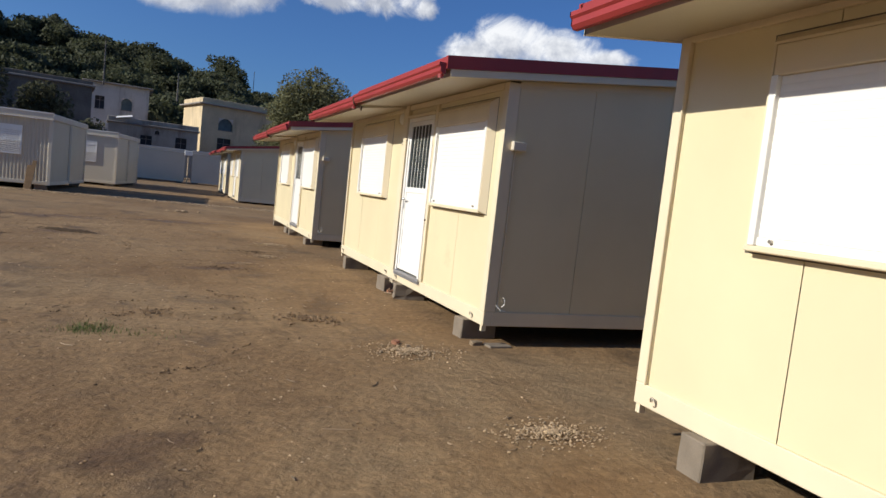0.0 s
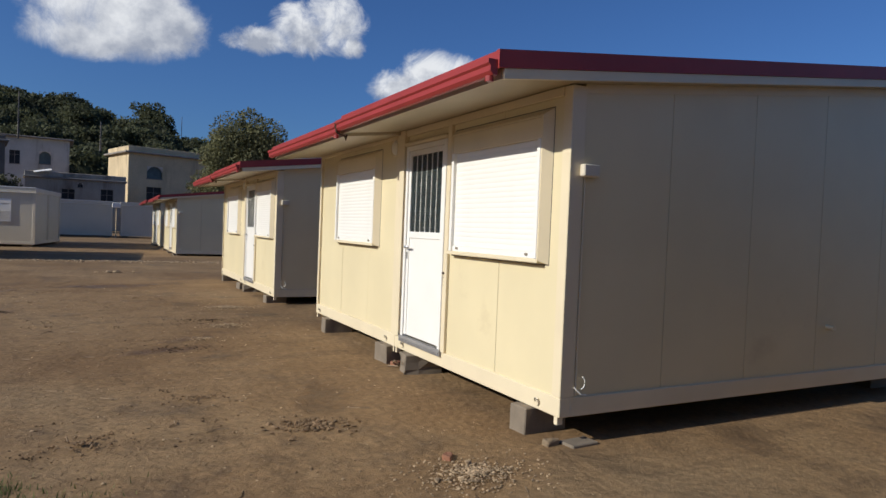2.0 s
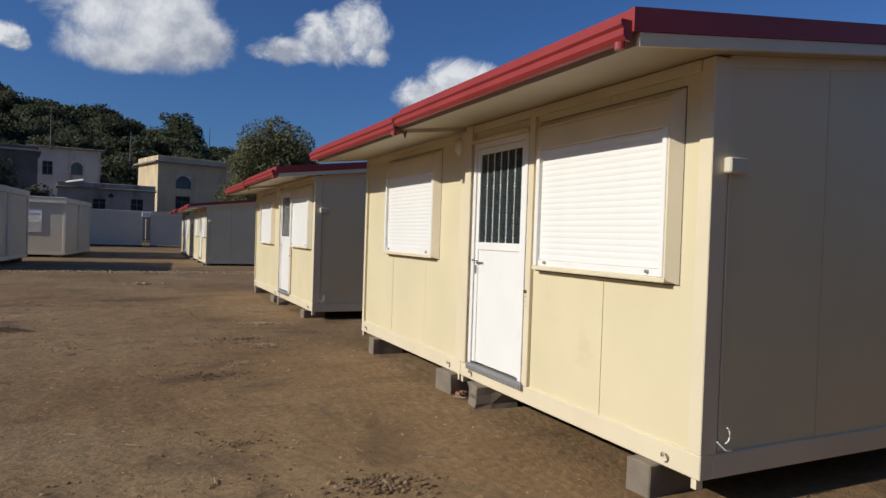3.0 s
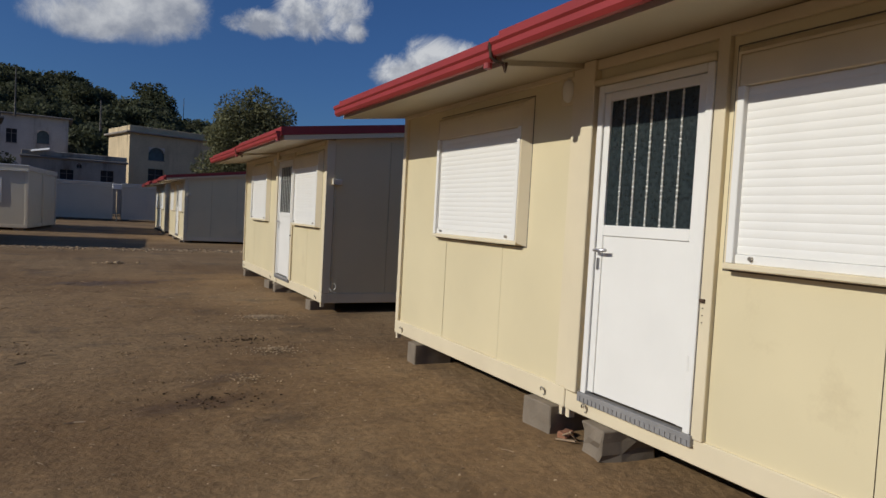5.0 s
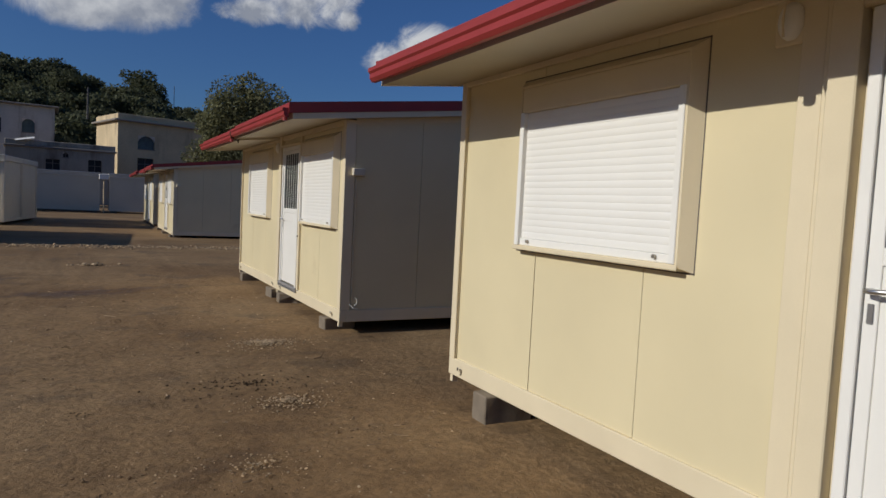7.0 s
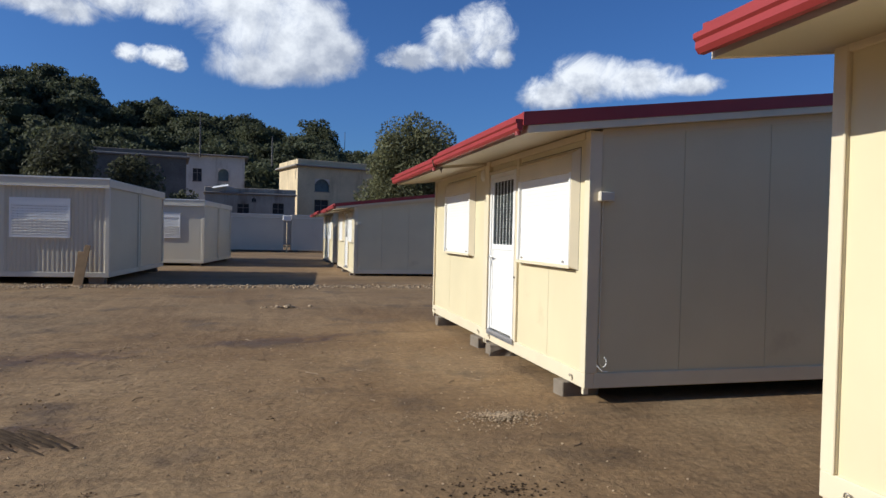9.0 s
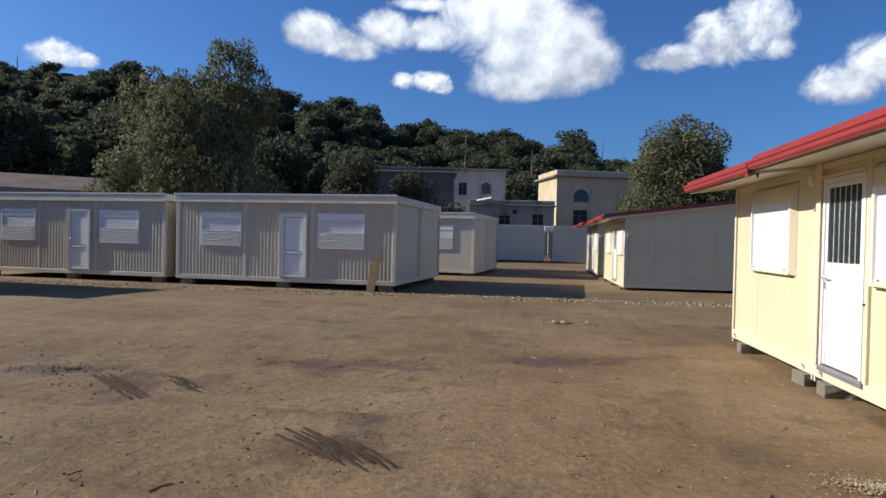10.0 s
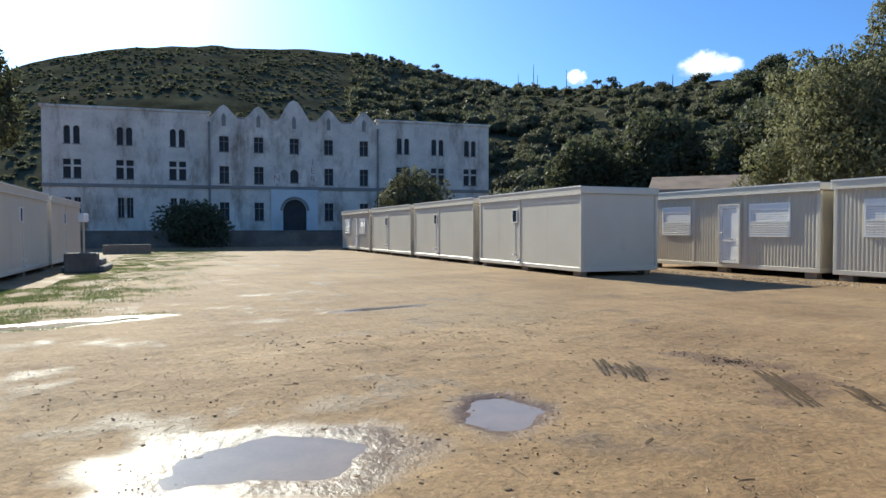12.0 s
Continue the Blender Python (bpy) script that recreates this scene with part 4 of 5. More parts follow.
for az, h in ((143.58, 6.5), (142.27, 10.5), (141.93, 6), (139.48, 8.0), (130.9, 4.0)):
    R = ridge_radius(az) - 1
    x, y, z = CX + R * math.cos(radians(az)), CY + R * math.sin(radians(az)), hill_z(az, R)
    m = part("mast", tube([(0, 0, -0.4), (0, 0, h * 0.6), (0, 0, h)], [0.16, 0.12, 0.07], 6), METAL)
    m.location = (x, y, z)
    tagged(m, "thin steel mast standing on the ridge", "mast", "ridge masts")

# ---- derelict mansion ----
PLASTER = material("stained_white_plaster", (0.66, 0.585, 0.49), 0.9, vary=0.2, scale=0.45, fine=4, bump=0.4, dist=0.03, dirt=(0.27, 0.20, 0.145), dirt_at=0.495, streak=0.55)
STONE_TRIM = material("grey_stone_trim", (0.25, 0.225, 0.2), 0.9, vary=0.2, scale=0.6, fine=8, bump=0.3, dist=0.02)
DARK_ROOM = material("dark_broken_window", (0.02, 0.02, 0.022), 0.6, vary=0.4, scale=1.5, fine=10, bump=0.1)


PORTAL = material("pale_blue_grey_plaster_surround", (0.60, 0.62, 0.60), 0.9, vary=0.15, scale=0.4, fine=5, bump=0.3, dist=0.02, dirt=(0.32, 0.27, 0.22), dirt_at=0.56, streak=0.3)
FADED = material("faded_red_paint", (0.42, 0.27, 0.23), 0.9, vary=0.3, scale=2, fine=9, bump=0.2, dirt=(0.6, 0.54, 0.48), dirt_at=0.5)


def far_window(parent, h, arched, mat=DARK_ROOM, cross=True, wide=False):
    a, b, c, d = h
    win = part("window", boxes(((a - 0.08, -0.06, c - 0.1), (b + 0.08, 0.1, c))), STONE_TRIM, parent)
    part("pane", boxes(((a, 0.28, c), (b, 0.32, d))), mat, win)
    if wide:
        part("mullion", boxes((((a + b) / 2 - 0.13, 0.06, c), ((a + b) / 2 + 0.13, 0.26, d)), ((a, 0.06, c + 0.6 * (d - c)), ((a + b) / 2 - 0.13, 0.26, c + 0.6 * (d - c) + 0.2)), (((a + b) / 2 + 0.13, 0.06, c + 0.6 * (d - c)), (b, 0.26, c + 0.6 * (d - c) + 0.2))), PLASTER, win, "pale stone cross mullion")
    elif cross:
        part("window_frame", boxes((((a + b) / 2 - 0.03, 0.2, c), ((a + b) / 2 + 0.03, 0.26, d)), ((a, 0.2, c + 0.66 * (d - c)), (b, 0.26, c + 0.66 * (d - c) + 0.05))), STONE_TRIM, win)
    if arched:
        r = (b - a) / 2
        for s in (-1, 1):
            mu = (a + b) / 2
            arc = [(mu + s * r, d - r)] + [(mu + s * r * math.cos(t), d - r + r * math.sin(t)) for t in (0.3, 0.65, 1.0, 1.3, 1.57)] + [(mu + s * r, d + 0.002)]
            part("arch_head", prism(arc[1:], 0.003, 0.3), PLASTER, win)
    return win


def mansion():
    ca, cb = Vector((-82.95, 2.1, 0)), Vector((-71.95, 50.05, 0))
    turn = math.degrees(math.atan2(cb.y - ca.y, cb.x - ca.x))
    W = (cb - ca).length
    house = thing("mansion", pose(ca.x, ca.y, 0, 0, 0, turn), "derelict three-storey plastered mansion with stepped gables", "building")
    top, base = 14.3, 0.0
    k = W / 48.0
    lw, rw = 15.9 * k, 34.2 * k
    low, mid, up = (2.9, 5.0), (7.0, 9.0), (10.6, 12.5)
    pairs = lambda u, z, w=0.62, g=0.28: [(u - g / 2 - w, u - g / 2, *z), (u + g / 2, u + g / 2 + w, *z)]
    wing_l, wing_r, centre = [], [], []
    for u in (2.7, 7.6, 12.7):
        wing_l += [(h, True) for h in pairs(u * k, up)] + [((u * k - 0.85, u * k + 0.85, *mid), False)] + [(h, False) for h in pairs(u * k, low)]
    for u in (37.3, 41.5, 45.6):
        wing_r += [(h, True) for h in pairs(u * k, up)] + [((u * k - 0.85, u * k + 0.85, *mid), False)] + [(h, False) for h in pairs(u * k, low)]
    for u in (17.4, 21.0, 24.8, 28.6, 32.6):
        centre.append(((u * k - 0.5, u * k + 0.5, 10.2, 11.9), False))
        if u != 24.8:
            centre += [((u * k - 0.5, u * k + 0.5, *z), False) for z in ((6.7, 8.6), (2.6, 4.6))]
        else:
            centre += [((u * k - 0.45, u * k + 0.45, 6.9, 8.4), True), ((u * k - 1.3, u * k + 1.3, 1.2, 5.0), True)]
    for name, u0, u1, hs, v in (("wall_wing", 0, lw, wing_l, 0.0), ("wall_centre", lw, rw, centre, -0.35), ("wall_wing", rw, W, wing_r, 0.0)):
        wall = part(name, holed_wall(u0, u1, base, top if name == "wall_wing" else 13.85, [h for h, r in hs], v, v + 0.45), PLASTER, house, "white plaster with dark run stains")
        for h, r in hs:
            w = far_window(house, h, r, cross=not r, wide=h[1] - h[0] > 1.5 and h[3] < 10 and h[2] > 6)
            w.location.y = v
        part("string_course", boxes(((u0 - 0.05, v - 0.15, 6.1), (u1 + 0.05, v, 6.45))), STONE_TRIM, house)
    for u0, u1 in ((0, lw), (rw, W)):
        part("cornice", boxes(((u0 - 0.2, -0.14, top), (u1 + 0.2, 0.6, top + 0.3)), bevel=0.06), PLASTER, house)
    for n, u in enumerate((17.4, 21.0, 24.8, 28.6, 32.6)):
        w, h = (1.75, 2.8) if n == 2 else (1.45, 1.9)
        c = u * k
        z = 13.2
        part("gable", prism([(c - w, z), (c + w, z), (c + w, z + 0.7), (c + w * 0.55, z + h * 0.75), (c + w * 0.28, z + h), (c, z + h + 0.25), (c - w * 0.28, z + h), (c - w * 0.55, z + h * 0.75), (c - w, z + 0.7)], -0.354, 0.104), PLASTER, house)
        part("niche", prism([(c - 0.22, z - 0.2), (c + 0.22, z - 0.2), (c + 0.22, z + 0.9), (c, z + 1.25), (c - 0.22, z + 0.9)], -0.37, -0.3545), STONE_TRIM, house)
    # faded painted capitals in two columns; the first one on one side cannot be read
    for u, word in ((22.9, " NA"), (26.8, "IERI")):
        for n, ch in enumerate(word):
            z = 8.95 - (n + (4 - len(word))) * 0.95
            if ch == " ":
                part("faded_mark", boxes(((u * k - 0.25, -0.356, z), (u * k + 0.25, -0.351, z + 0.14)), ((u * k - 0.25, -0.356, z + 0.14), (u * k - 0.1, -0.351, z + 0.7))), FADED, house, "faded red painted mark")
                continue
            font = bpy.data.curves.new("letter", "FONT")
            font.body, font.size, font.extrude, font.align_x = ch, 1.0, 0.003, "CENTER"
            source = bpy.data.objects.new("letter_source", font)
            me = bpy.data.meshes.new_from_object(source)
            bpy.data.objects.remove(source)
            me.materials.clear()
            me.materials.append(FADED)
            letter = new("letter", me)
            letter.parent = house
            letter.matrix_basis = pose(u * k, -0.354, z, 90, 0, 0)
            tagged(letter, "faded red painted capital")
    c = 24.8 * k
    portal = part("portal", holed_wall(c - 2.6, c + 2.6, 0.0, 6.1, [(c - 1.3, c + 1.3, 0.0, 5.0)], -0.62, -0.352), PORTAL, house, "pale grey-blue plastered entrance surround")
    for side in (-1, 1):
        arc = [(c + side * 1.3 * math.cos(t), 3.7 + 1.3 * math.sin(t)) for t in (0.0, 0.3, 0.65, 1.0, 1.3, 1.57)] + [(c + side * 1.3, 5.002)]
        part("arch_head", prism(arc, -0.618, -0.354), PORTAL, portal)
    ring = [(c + 1.62 * math.cos(t), 3.7 + 1.62 * math.sin(t)) for t in np.linspace(0, math.pi, 15)] + [(c + 1.36 * math.cos(t), 3.7 + 1.36 * math.sin(t)) for t in np.linspace(math.pi, 0, 15)]
    part("arch_moulding", prism(ring, -0.70, -0.6205), STONE_TRIM, portal)
    for u in (lw, rw):
        part("downpipe", tube([(u, -0.45, 0.5), (u, -0.45, 13.4)], 0.12, 8), STONE_TRIM, house)
    part("side_wall", boxes(((W - 0.45, 0.45, 0), (W, 11, top)), ((0, 0.45, 0), (0.45, 11, top))), PLASTER, house)
    part("back_wall", boxes(((0.45, 10.5, 0), (W - 0.45, 11, top))), PLASTER, house)
    part("roof", boxes(((0.45, 0.45, top - 0.4), (W - 0.45, 10.5, top - 0.1))), STONE_TRIM, house)
    return house


mansion()
OLD_STONE = material("dark_old_stone", (0.16, 0.14, 0.115), 0.95, vary=0.35, scale=0.6, fine=6, bump=0.7, dist=0.05)
wall = part("garden_wall", boxes(((0, 0, -0.1), (46, 0.4, 1.35)), ((0, -0.05, 1.35), (46, 0.45, 1.5)), bevel=0.03), OLD_STONE)
wall.matrix_basis = pose(-67.5, 1.0, 0, 0, 0, 83)
tagged(wall, "low dark stone garden wall before the mansion", "wall", kind="structure")
wall = part("garden_wall", boxes(((0, 0, -0.1), (2.8, 0.4, 0.6)), bevel=0.03), CONCRETE)
wall.matrix_basis = pose(-50.3, 6.2, 0, 0, 0, 88)
tagged(wall, "low grey concrete kerb wall across the yard", "wall", kind="structure")

# ---- old houses beyond the cabins ----
BEIGE = material("faded_beige_plaster", (0.60, 0.475, 0.295), 0.9, vary=0.18, scale=0.4, fine=5, bump=0.3, dist=0.02, dirt=(0.34, 0.26, 0.17), dirt_at=0.57, streak=0.3)
GREYWALL = material("grimy_grey_plaster", (0.42, 0.375, 0.305), 0.9, vary=0.18, scale=0.4, fine=5, bump=0.3, dist=0.02, dirt=(0.17, 0.14, 0.11), dirt_at=0.52, streak=0.3)
PALEWALL = material("pale_blue_grey_plaster", (0.52, 0.51, 0.47), 0.9, vary=0.15, scale=0.4, fine=5, bump=0.3, dist=0.02, dirt=(0.22, 0.19, 0.15), dirt_at=0.53, streak=0.3)
SHUTTER = material("faded_blue_shutter", (0.10, 0.14, 0.14), 0.7, vary=0.25, scale=2, fine=20, bump=0.2)
TILE = material("old_brown_roof_tiles", (0.20, 0.14, 0.10), 0.9, vary=0.3, scale=1, fine=12, bump=0.5, dist=0.03)


def old_house(m, w, d, h, mat, holes, label, parapet=0.6, eave=0.35, band=None):
    """holes: u0, u1, z0, z1, arched, pane material."""
    house = thing("house", m, label, "building")
    part("front_wall", holed_wall(0, w, 0, h, [q[:4] for q in holes]), mat, house)
    part("side_wall", boxes(((0, 0.45, 0), (0.4, d, h))), mat, house)
    part("side_wall", boxes(((w - 0.4, 0.45, 0), (w, d, h))), mat, house)
    part("back_wall", boxes(((0.4, d - 0.4, 0), (w - 0.4, d, h))), mat, house)
    part("roof", boxes(((0.4, 0.45, h - 0.5), (w - 0.4, d - 0.4, h - 0.3))), TILE, house)
    part("cornice", boxes(((-eave, -eave, h), (w + eave, d + eave, h + 0.22)), bevel=0.05), STONE_TRIM, house)
    if parapet:
        part("parapet", boxes(((-0.05, -0.05, h + 0.22), (w + 0.05, 0.25, h + 0.22 + parapet)), ((-0.05, 0.25, h + 0.22), (0.25, d, h + 0.22 + parapet)), ((w - 0.25, 0.25, h + 0.22), (w + 0.05, d, h + 0.22 + parapet)), bevel=0.04), mat, house)
    if band:
        part("string_course", boxes(((-0.06, -0.08, band), (w + 0.06, -0.001, band + 0.2))), STONE_TRIM, house)
    for q in holes:
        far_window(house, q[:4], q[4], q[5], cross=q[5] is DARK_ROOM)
    return house


old_house(pose(0.0, 88.7, 0, 0, 0, 16), 13, 8, 10.0, BEIGE, [(2.3, 4.3, 6.9, 8.5, True, SHUTTER), (2.3, 4.2, 3.6, 5.8, False, DARK_ROOM)], "tall faded beige house with arched upper windows", 0.7, 0.5)
old_house(pose(-10.6, 83.0, 0, 0, 0, 4), 10.2, 3.5, 5.8, GREYWALL, [(3.6, 4.9, 3.4, 4.7, False, DARK_ROOM), (7.6, 8.9, 2.9, 4.9, False, DARK_ROOM), (5.2, 5.7, 5.0, 5.5, True, DARK_ROOM)], "grimy grey annex with small dark windows", 0.55, 0.2)
old_house(pose(-15.2, 101.0, 0, 0, 0, 3), 8.2, 7, 12.0, PALEWALL, [(4.6, 6.0, 8.6, 10.3, True, SHUTTER), (1.2, 2.4, 8.4, 10.2, False, DARK_ROOM)], "pale grey old house below the woods", 0.0, 0.5)
old_house(pose(-19.5, 71.5, 0, 0, 0, 8), 8.2, 6, 8.6, OLD_STONE, [(2, 3, 5, 6.4, False, DARK_ROOM)], "dark old stone building behind the cabins", 0.4, 0.3)
lowh = old_house(pose(-34.5, 38.0, 0, 0, 0, 38), 8.5, 6, 3.9, GREYWALL, [(1.2, 2.2, 1.4, 3.0, False, DARK_ROOM), (5, 6, 1.4, 3.0, False, DARK_ROOM)], "low grey house with a brown tiled roof", 0.0, 0.3)
part("roof_slope", prism([(-0.3, 4.13), (6.3, 4.13), (3.0, 5.2)], -0.3, 8.8, axis="x"), TILE, lowh, "brown tiled roof")
for x, y, z, h in ((-3.2, 89.5, 10.2, 3.4), (14.5, 172.0, 9.0, 19.5), (-13.0, 100.5, 12.0, 6.0)):
    m = part("mast", tube([(0, 0, -0.3), (0, 0, h)], [0.12, 0.06], 6), METAL)
    m.location = (x, y, z if y < 150 else 8.0)
    tagged(m, "thin aerial mast above the old houses", "mast", "aerials")
board = part("metal_sheet", boxes(((-0.9, -0.3, 0), (0.9, 0.3, 0.05)), bevel=0.01), WHITE)
board.matrix_basis = pose(-8.9, 83.0, 6.62, 20, -12, 4)
tagged(board, "bent white metal sheet lying on the annex roof", "sheet")
fence = thing("fence", pose(-9.5, 62.0, 0), "thin wire and stake fence behind the cabins", "fence")
for k in range(12):
    part("post", tube([(k * 0.55, 0, 0), (k * 0.55, 0, 2.55 + 0.1 * (k % 3))], 0.03, 6), METAL, fence)

# ---- clouds ----
def cloud_material(name, seed, lobes, grey):
    """Billows grown from overlapping round lobes (x, y, half width, half height), ragged by noise, greyer below."""
    m = bpy.data.materials.new(name)
    m.use_nodes = True
    n, l = m.node_tree.nodes, m.node_tree.links
    n.clear()
    out, tr, em, mx = n.new("ShaderNodeOutputMaterial"), n.new("ShaderNodeBsdfTransparent"), n.new("ShaderNodeEmission"), n.new("ShaderNodeMixShader")
    co = n.new("ShaderNodeTexCoord")

    def math_node(op, a, b):
        x = n.new("ShaderNodeMath")
        x.operation = op
        for i, v in enumerate((a, b)):
            if isinstance(v, (int, float)):
                x.inputs[i].default_value = v
            else:
                l.new(v, x.inputs[i])
        return x.outputs[0]

    def cloud_noise(scale, detail, rough, shift, warp=0.0):
        mp, nz = n.new("ShaderNodeMapping"), n.new("ShaderNodeTexNoise")
        mp.inputs["Location"].default_value = (seed * 3.1 + shift, seed * 1.7, seed)
        l.new(co.outputs["Object"], mp.inputs["Vector"])
        nz.inputs["Scale"].default_value, nz.inputs["Detail"].default_value, nz.inputs["Roughness"].default_value, nz.inputs["Distortion"].default_value = scale, detail, rough, warp
        l.new(mp.outputs[0], nz.inputs["Vector"])
        return nz.outputs["Fac"]

    size = sum(q[2] for q in lobes) / len(lobes)
    body = None
    for x, y, w, h in lobes:
        mp, ln = n.new("ShaderNodeMapping"), n.new("ShaderNodeVectorMath")
        mp.inputs["Location"].default_value, mp.inputs["Scale"].default_value = (-x / w, -y / h, 0), (1 / w, 1 / h, 0)
        ln.operation = "LENGTH"
        l.new(co.outputs["Object"], mp.inputs["Vector"])
        l.new(mp.outputs[0], ln.inputs[0])
        one = math_node("SUBTRACT", 1.0, math_node("POWER", ln.outputs["Value"], 2.0))
        if body is None:
            body = one
        else:
            x2 = n.new("ShaderNodeMath")
            x2.operation = "SMOOTH_MAX"
            l.new(body, x2.inputs[0])
            l.new(one, x2.inputs[1])
            x2.inputs[2].default_value = 0.7
            body = x2.outputs[0]
    rag = math_node("MULTIPLY", math_node("SUBTRACT", cloud_noise(0.9 / size, 11, 0.66, 0, 0.5), 0.5), 3.0)
    dens = math_node("ADD", math_node("MAXIMUM", body, -2.0), rag)
    al = n.new("ShaderNodeMapRange")
    al.interpolation_type = "SMOOTHSTEP"
    al.inputs["From Min"].default_value, al.inputs["From Max"].default_value = -0.35, 0.95
    l.new(dens, al.inputs["Value"])
    sep = n.new("ShaderNodeSeparateXYZ")
    l.new(co.outputs["Object"], sep.inputs[0])
    low, high = min(q[1] - q[3] for q in lobes), max(q[1] + q[3] for q in lobes)
    rise = math_node("DIVIDE", math_node("SUBTRACT", sep.outputs[1], low), max(high - low, 0.5))
    light = math_node("ADD", math_node("MULTIPLY", rise, 0.75), math_node("MULTIPLY", math_node("SUBTRACT", cloud_noise(1.5 / size, 7, 0.55, 4), 0.5), 1.5))
    rp = n.new("ShaderNodeValToRGB")
    rp.color_ramp.elements[0].position, rp.color_ramp.elements[1].position = -0.0, 0.5
    rp.color_ramp.elements[0].color, rp.color_ramp.elements[1].color = (*grey, 1), (0.90, 0.92, 0.95, 1)
    l.new(light, rp.inputs[0])
    l.new(rp.outputs[0], em.inputs[0])
    em.inputs[1].default_value = 1.0
    l.new(al.outputs[0], mx.inputs[0])
    l.new(tr.outputs[0], mx.inputs[1])
    l.new(em.outputs[0], mx.inputs[2])
    l.new(mx.outputs[0], out.inputs[0])
    return m


def cloud(lobes, seed, grey=(0.40, 0.44, 0.53)):
    """A far cloud; lobes are azimuth, elevation, half width and half height in degrees."""
    D = 1800.0
    az, el = sum(q[0] for q in lobes) / len(lobes), sum(q[1] for q in lobes) / len(lobes)
    d = Vector((math.cos(radians(az)) * math.cos(radians(el)), math.sin(radians(az)) * math.cos(radians(el)), math.sin(radians(el))))
    flat = [((az - q[0]) * math.cos(radians(el)), q[1] - el, q[2] * 1.15, q[3] * 1.2) for q in lobes]
    bm = bmesh.new()
    bmesh.ops.create_grid(bm, x_segments=2, y_segments=2, size=1)
    rx, ry = max(abs(q[0]) + q[2] * 1.5 for q in flat), max(abs(q[1]) + q[3] * 1.5 for q in flat)
    for v in bm.verts:
        v.co = Vector((v.co.x * rx, v.co.y * ry, 0))
    ob = part("cloud", bm, cloud_material("cloud", seed, flat, grey))
    unit = D * math.tan(radians(1))
    ob.matrix_basis = Matrix.Translation(Vector((CX, CY, 1.5)) + d * D) @ (-d).to_track_quat("Z", "Y").to_matrix().to_4x4() @ Matrix.Diagonal((unit, unit, 1, 1))
    tagged(ob, "bright white cumulus cloud with a grey base", "cloud", "clouds", "structure")


cloud(((93.3, 18.3, 3.2, 2.0), (89.8, 16.3, 5.2, 2.8), (90.7, 13.6, 4.2, 1.3), (85.6, 15.1, 2.6, 1.8), (86.9, 17.9, 2.3, 1.6), (94.8, 19.6, 2.8, 1.3), (91, 20.5, 4.0, 2.0)), 1)
cloud(((109.2, 17.0, 2.1, 1.3), (106.4, 16.2, 2.4, 1.0), (102.6, 17.6, 2.6, 1.3), (98.7, 17.5, 2.6, 1.1), (100.2, 19.7, 2.1, 0.5)), 2)
cloud(((101.3, 13.5, 0.9, 0.6), (98.8, 13.6, 1.5, 0.7), (97.8, 13.0, 0.7, 0.5)), 3)
cloud(((78.3, 15.1, 2.4, 0.9), (74.8, 16.2, 2.1, 1.7), (72.1, 17.2, 1.9, 2.0), (70.6, 15.2, 1.0, 0.7)), 4)
cloud(((66.4, 12.2, 2.2, 1.3), (63.0, 13.4, 2.8, 1.6), (59.0, 13.2, 3.0, 1.3), (55.0, 12.6, 2.4, 0.7)), 5)
cloud(((138.6, 12.8, 0.7, 0.5),), 6)
cloud(((128.4, 13.1, 1.6, 0.8), (126.4, 12.9, 0.9, 0.5)), 7)

# ---- water ----
WATER = material("muddy_puddle_water", (0.22, 0.155, 0.09), 0.12, vary=0.15, scale=3, fine=30, bump=0.02, dist=0.002, spec=0.3)
for px, py, a, b, turn in PUDDLES:
    bm = bmesh.new()
    bmesh.ops.create_circle(bm, cap_ends=True, segments=40, radius=1)
    for v in bm.verts:
        v.co = Vector((v.co.x * a * 1.7, v.co.y * b * 1.7, 0))
    ob = part("puddle", bm, WATER)
    ob.matrix_basis = pose(px, py, -0.014, 0, 0, turn)
    tagged(ob, "shallow muddy puddle reflecting the sky", "puddle", kind="structure")

# ---- loose things on the ground ----
STONE = material("pale_crushed_stone", (0.38, 0.275, 0.165), 0.9, vary=0.3, scale=8, fine=60, bump=0.3, per_island=0.4)
CLOD = material("dry_earth_clods", (0.21, 0.135, 0.072), 0.95, vary=0.25, scale=8, fine=60, bump=0.4, per_island=0.35)
TWIG = material("dry_grey_twigs", (0.26, 0.185, 0.115), 0.9, vary=0.3, scale=10, fine=60, bump=0.3, per_island=0.5)
MUD = material("dark_wet_mud", (0.055, 0.037, 0.023), 0.9, vary=0.3, scale=10, fine=60, bump=0.7, dist=0.01, spec=0.1)


def scatter(n, x0, x1, y0, y1, s0, s1, flat=0.6):
    rows = []
    for k in range(n):
        x, y = x0 + (x1 - x0) * rng.random(), y0 + (y1 - y0) * rng.random()
        s = s0 + (s1 - s0) * rng.random() ** 3
        rows.append((x, y, ground_z(x, y) + s * flat * 0.35, s, s * (0.6 + 0.5 * rng.random()), s * flat))
    return rows


def heap(n, x, y, r, s0, s1, rise=0.02):
    rows = []
    for k in range(n):
        a, d = rng.random() * 6.283, r * abs(rng.normal()) * 0.6
        s = s0 + (s1 - s0) * rng.random() ** 2
        px, py = x + d * math.cos(a) * 1.25, y + d * math.sin(a) * 0.8
        rows.append((px, py, ground_z(px, py) + s * 0.3 + rise * math.exp(-(d / r) ** 2 * 3), s, s * 0.8, s * 0.6))
    return rows


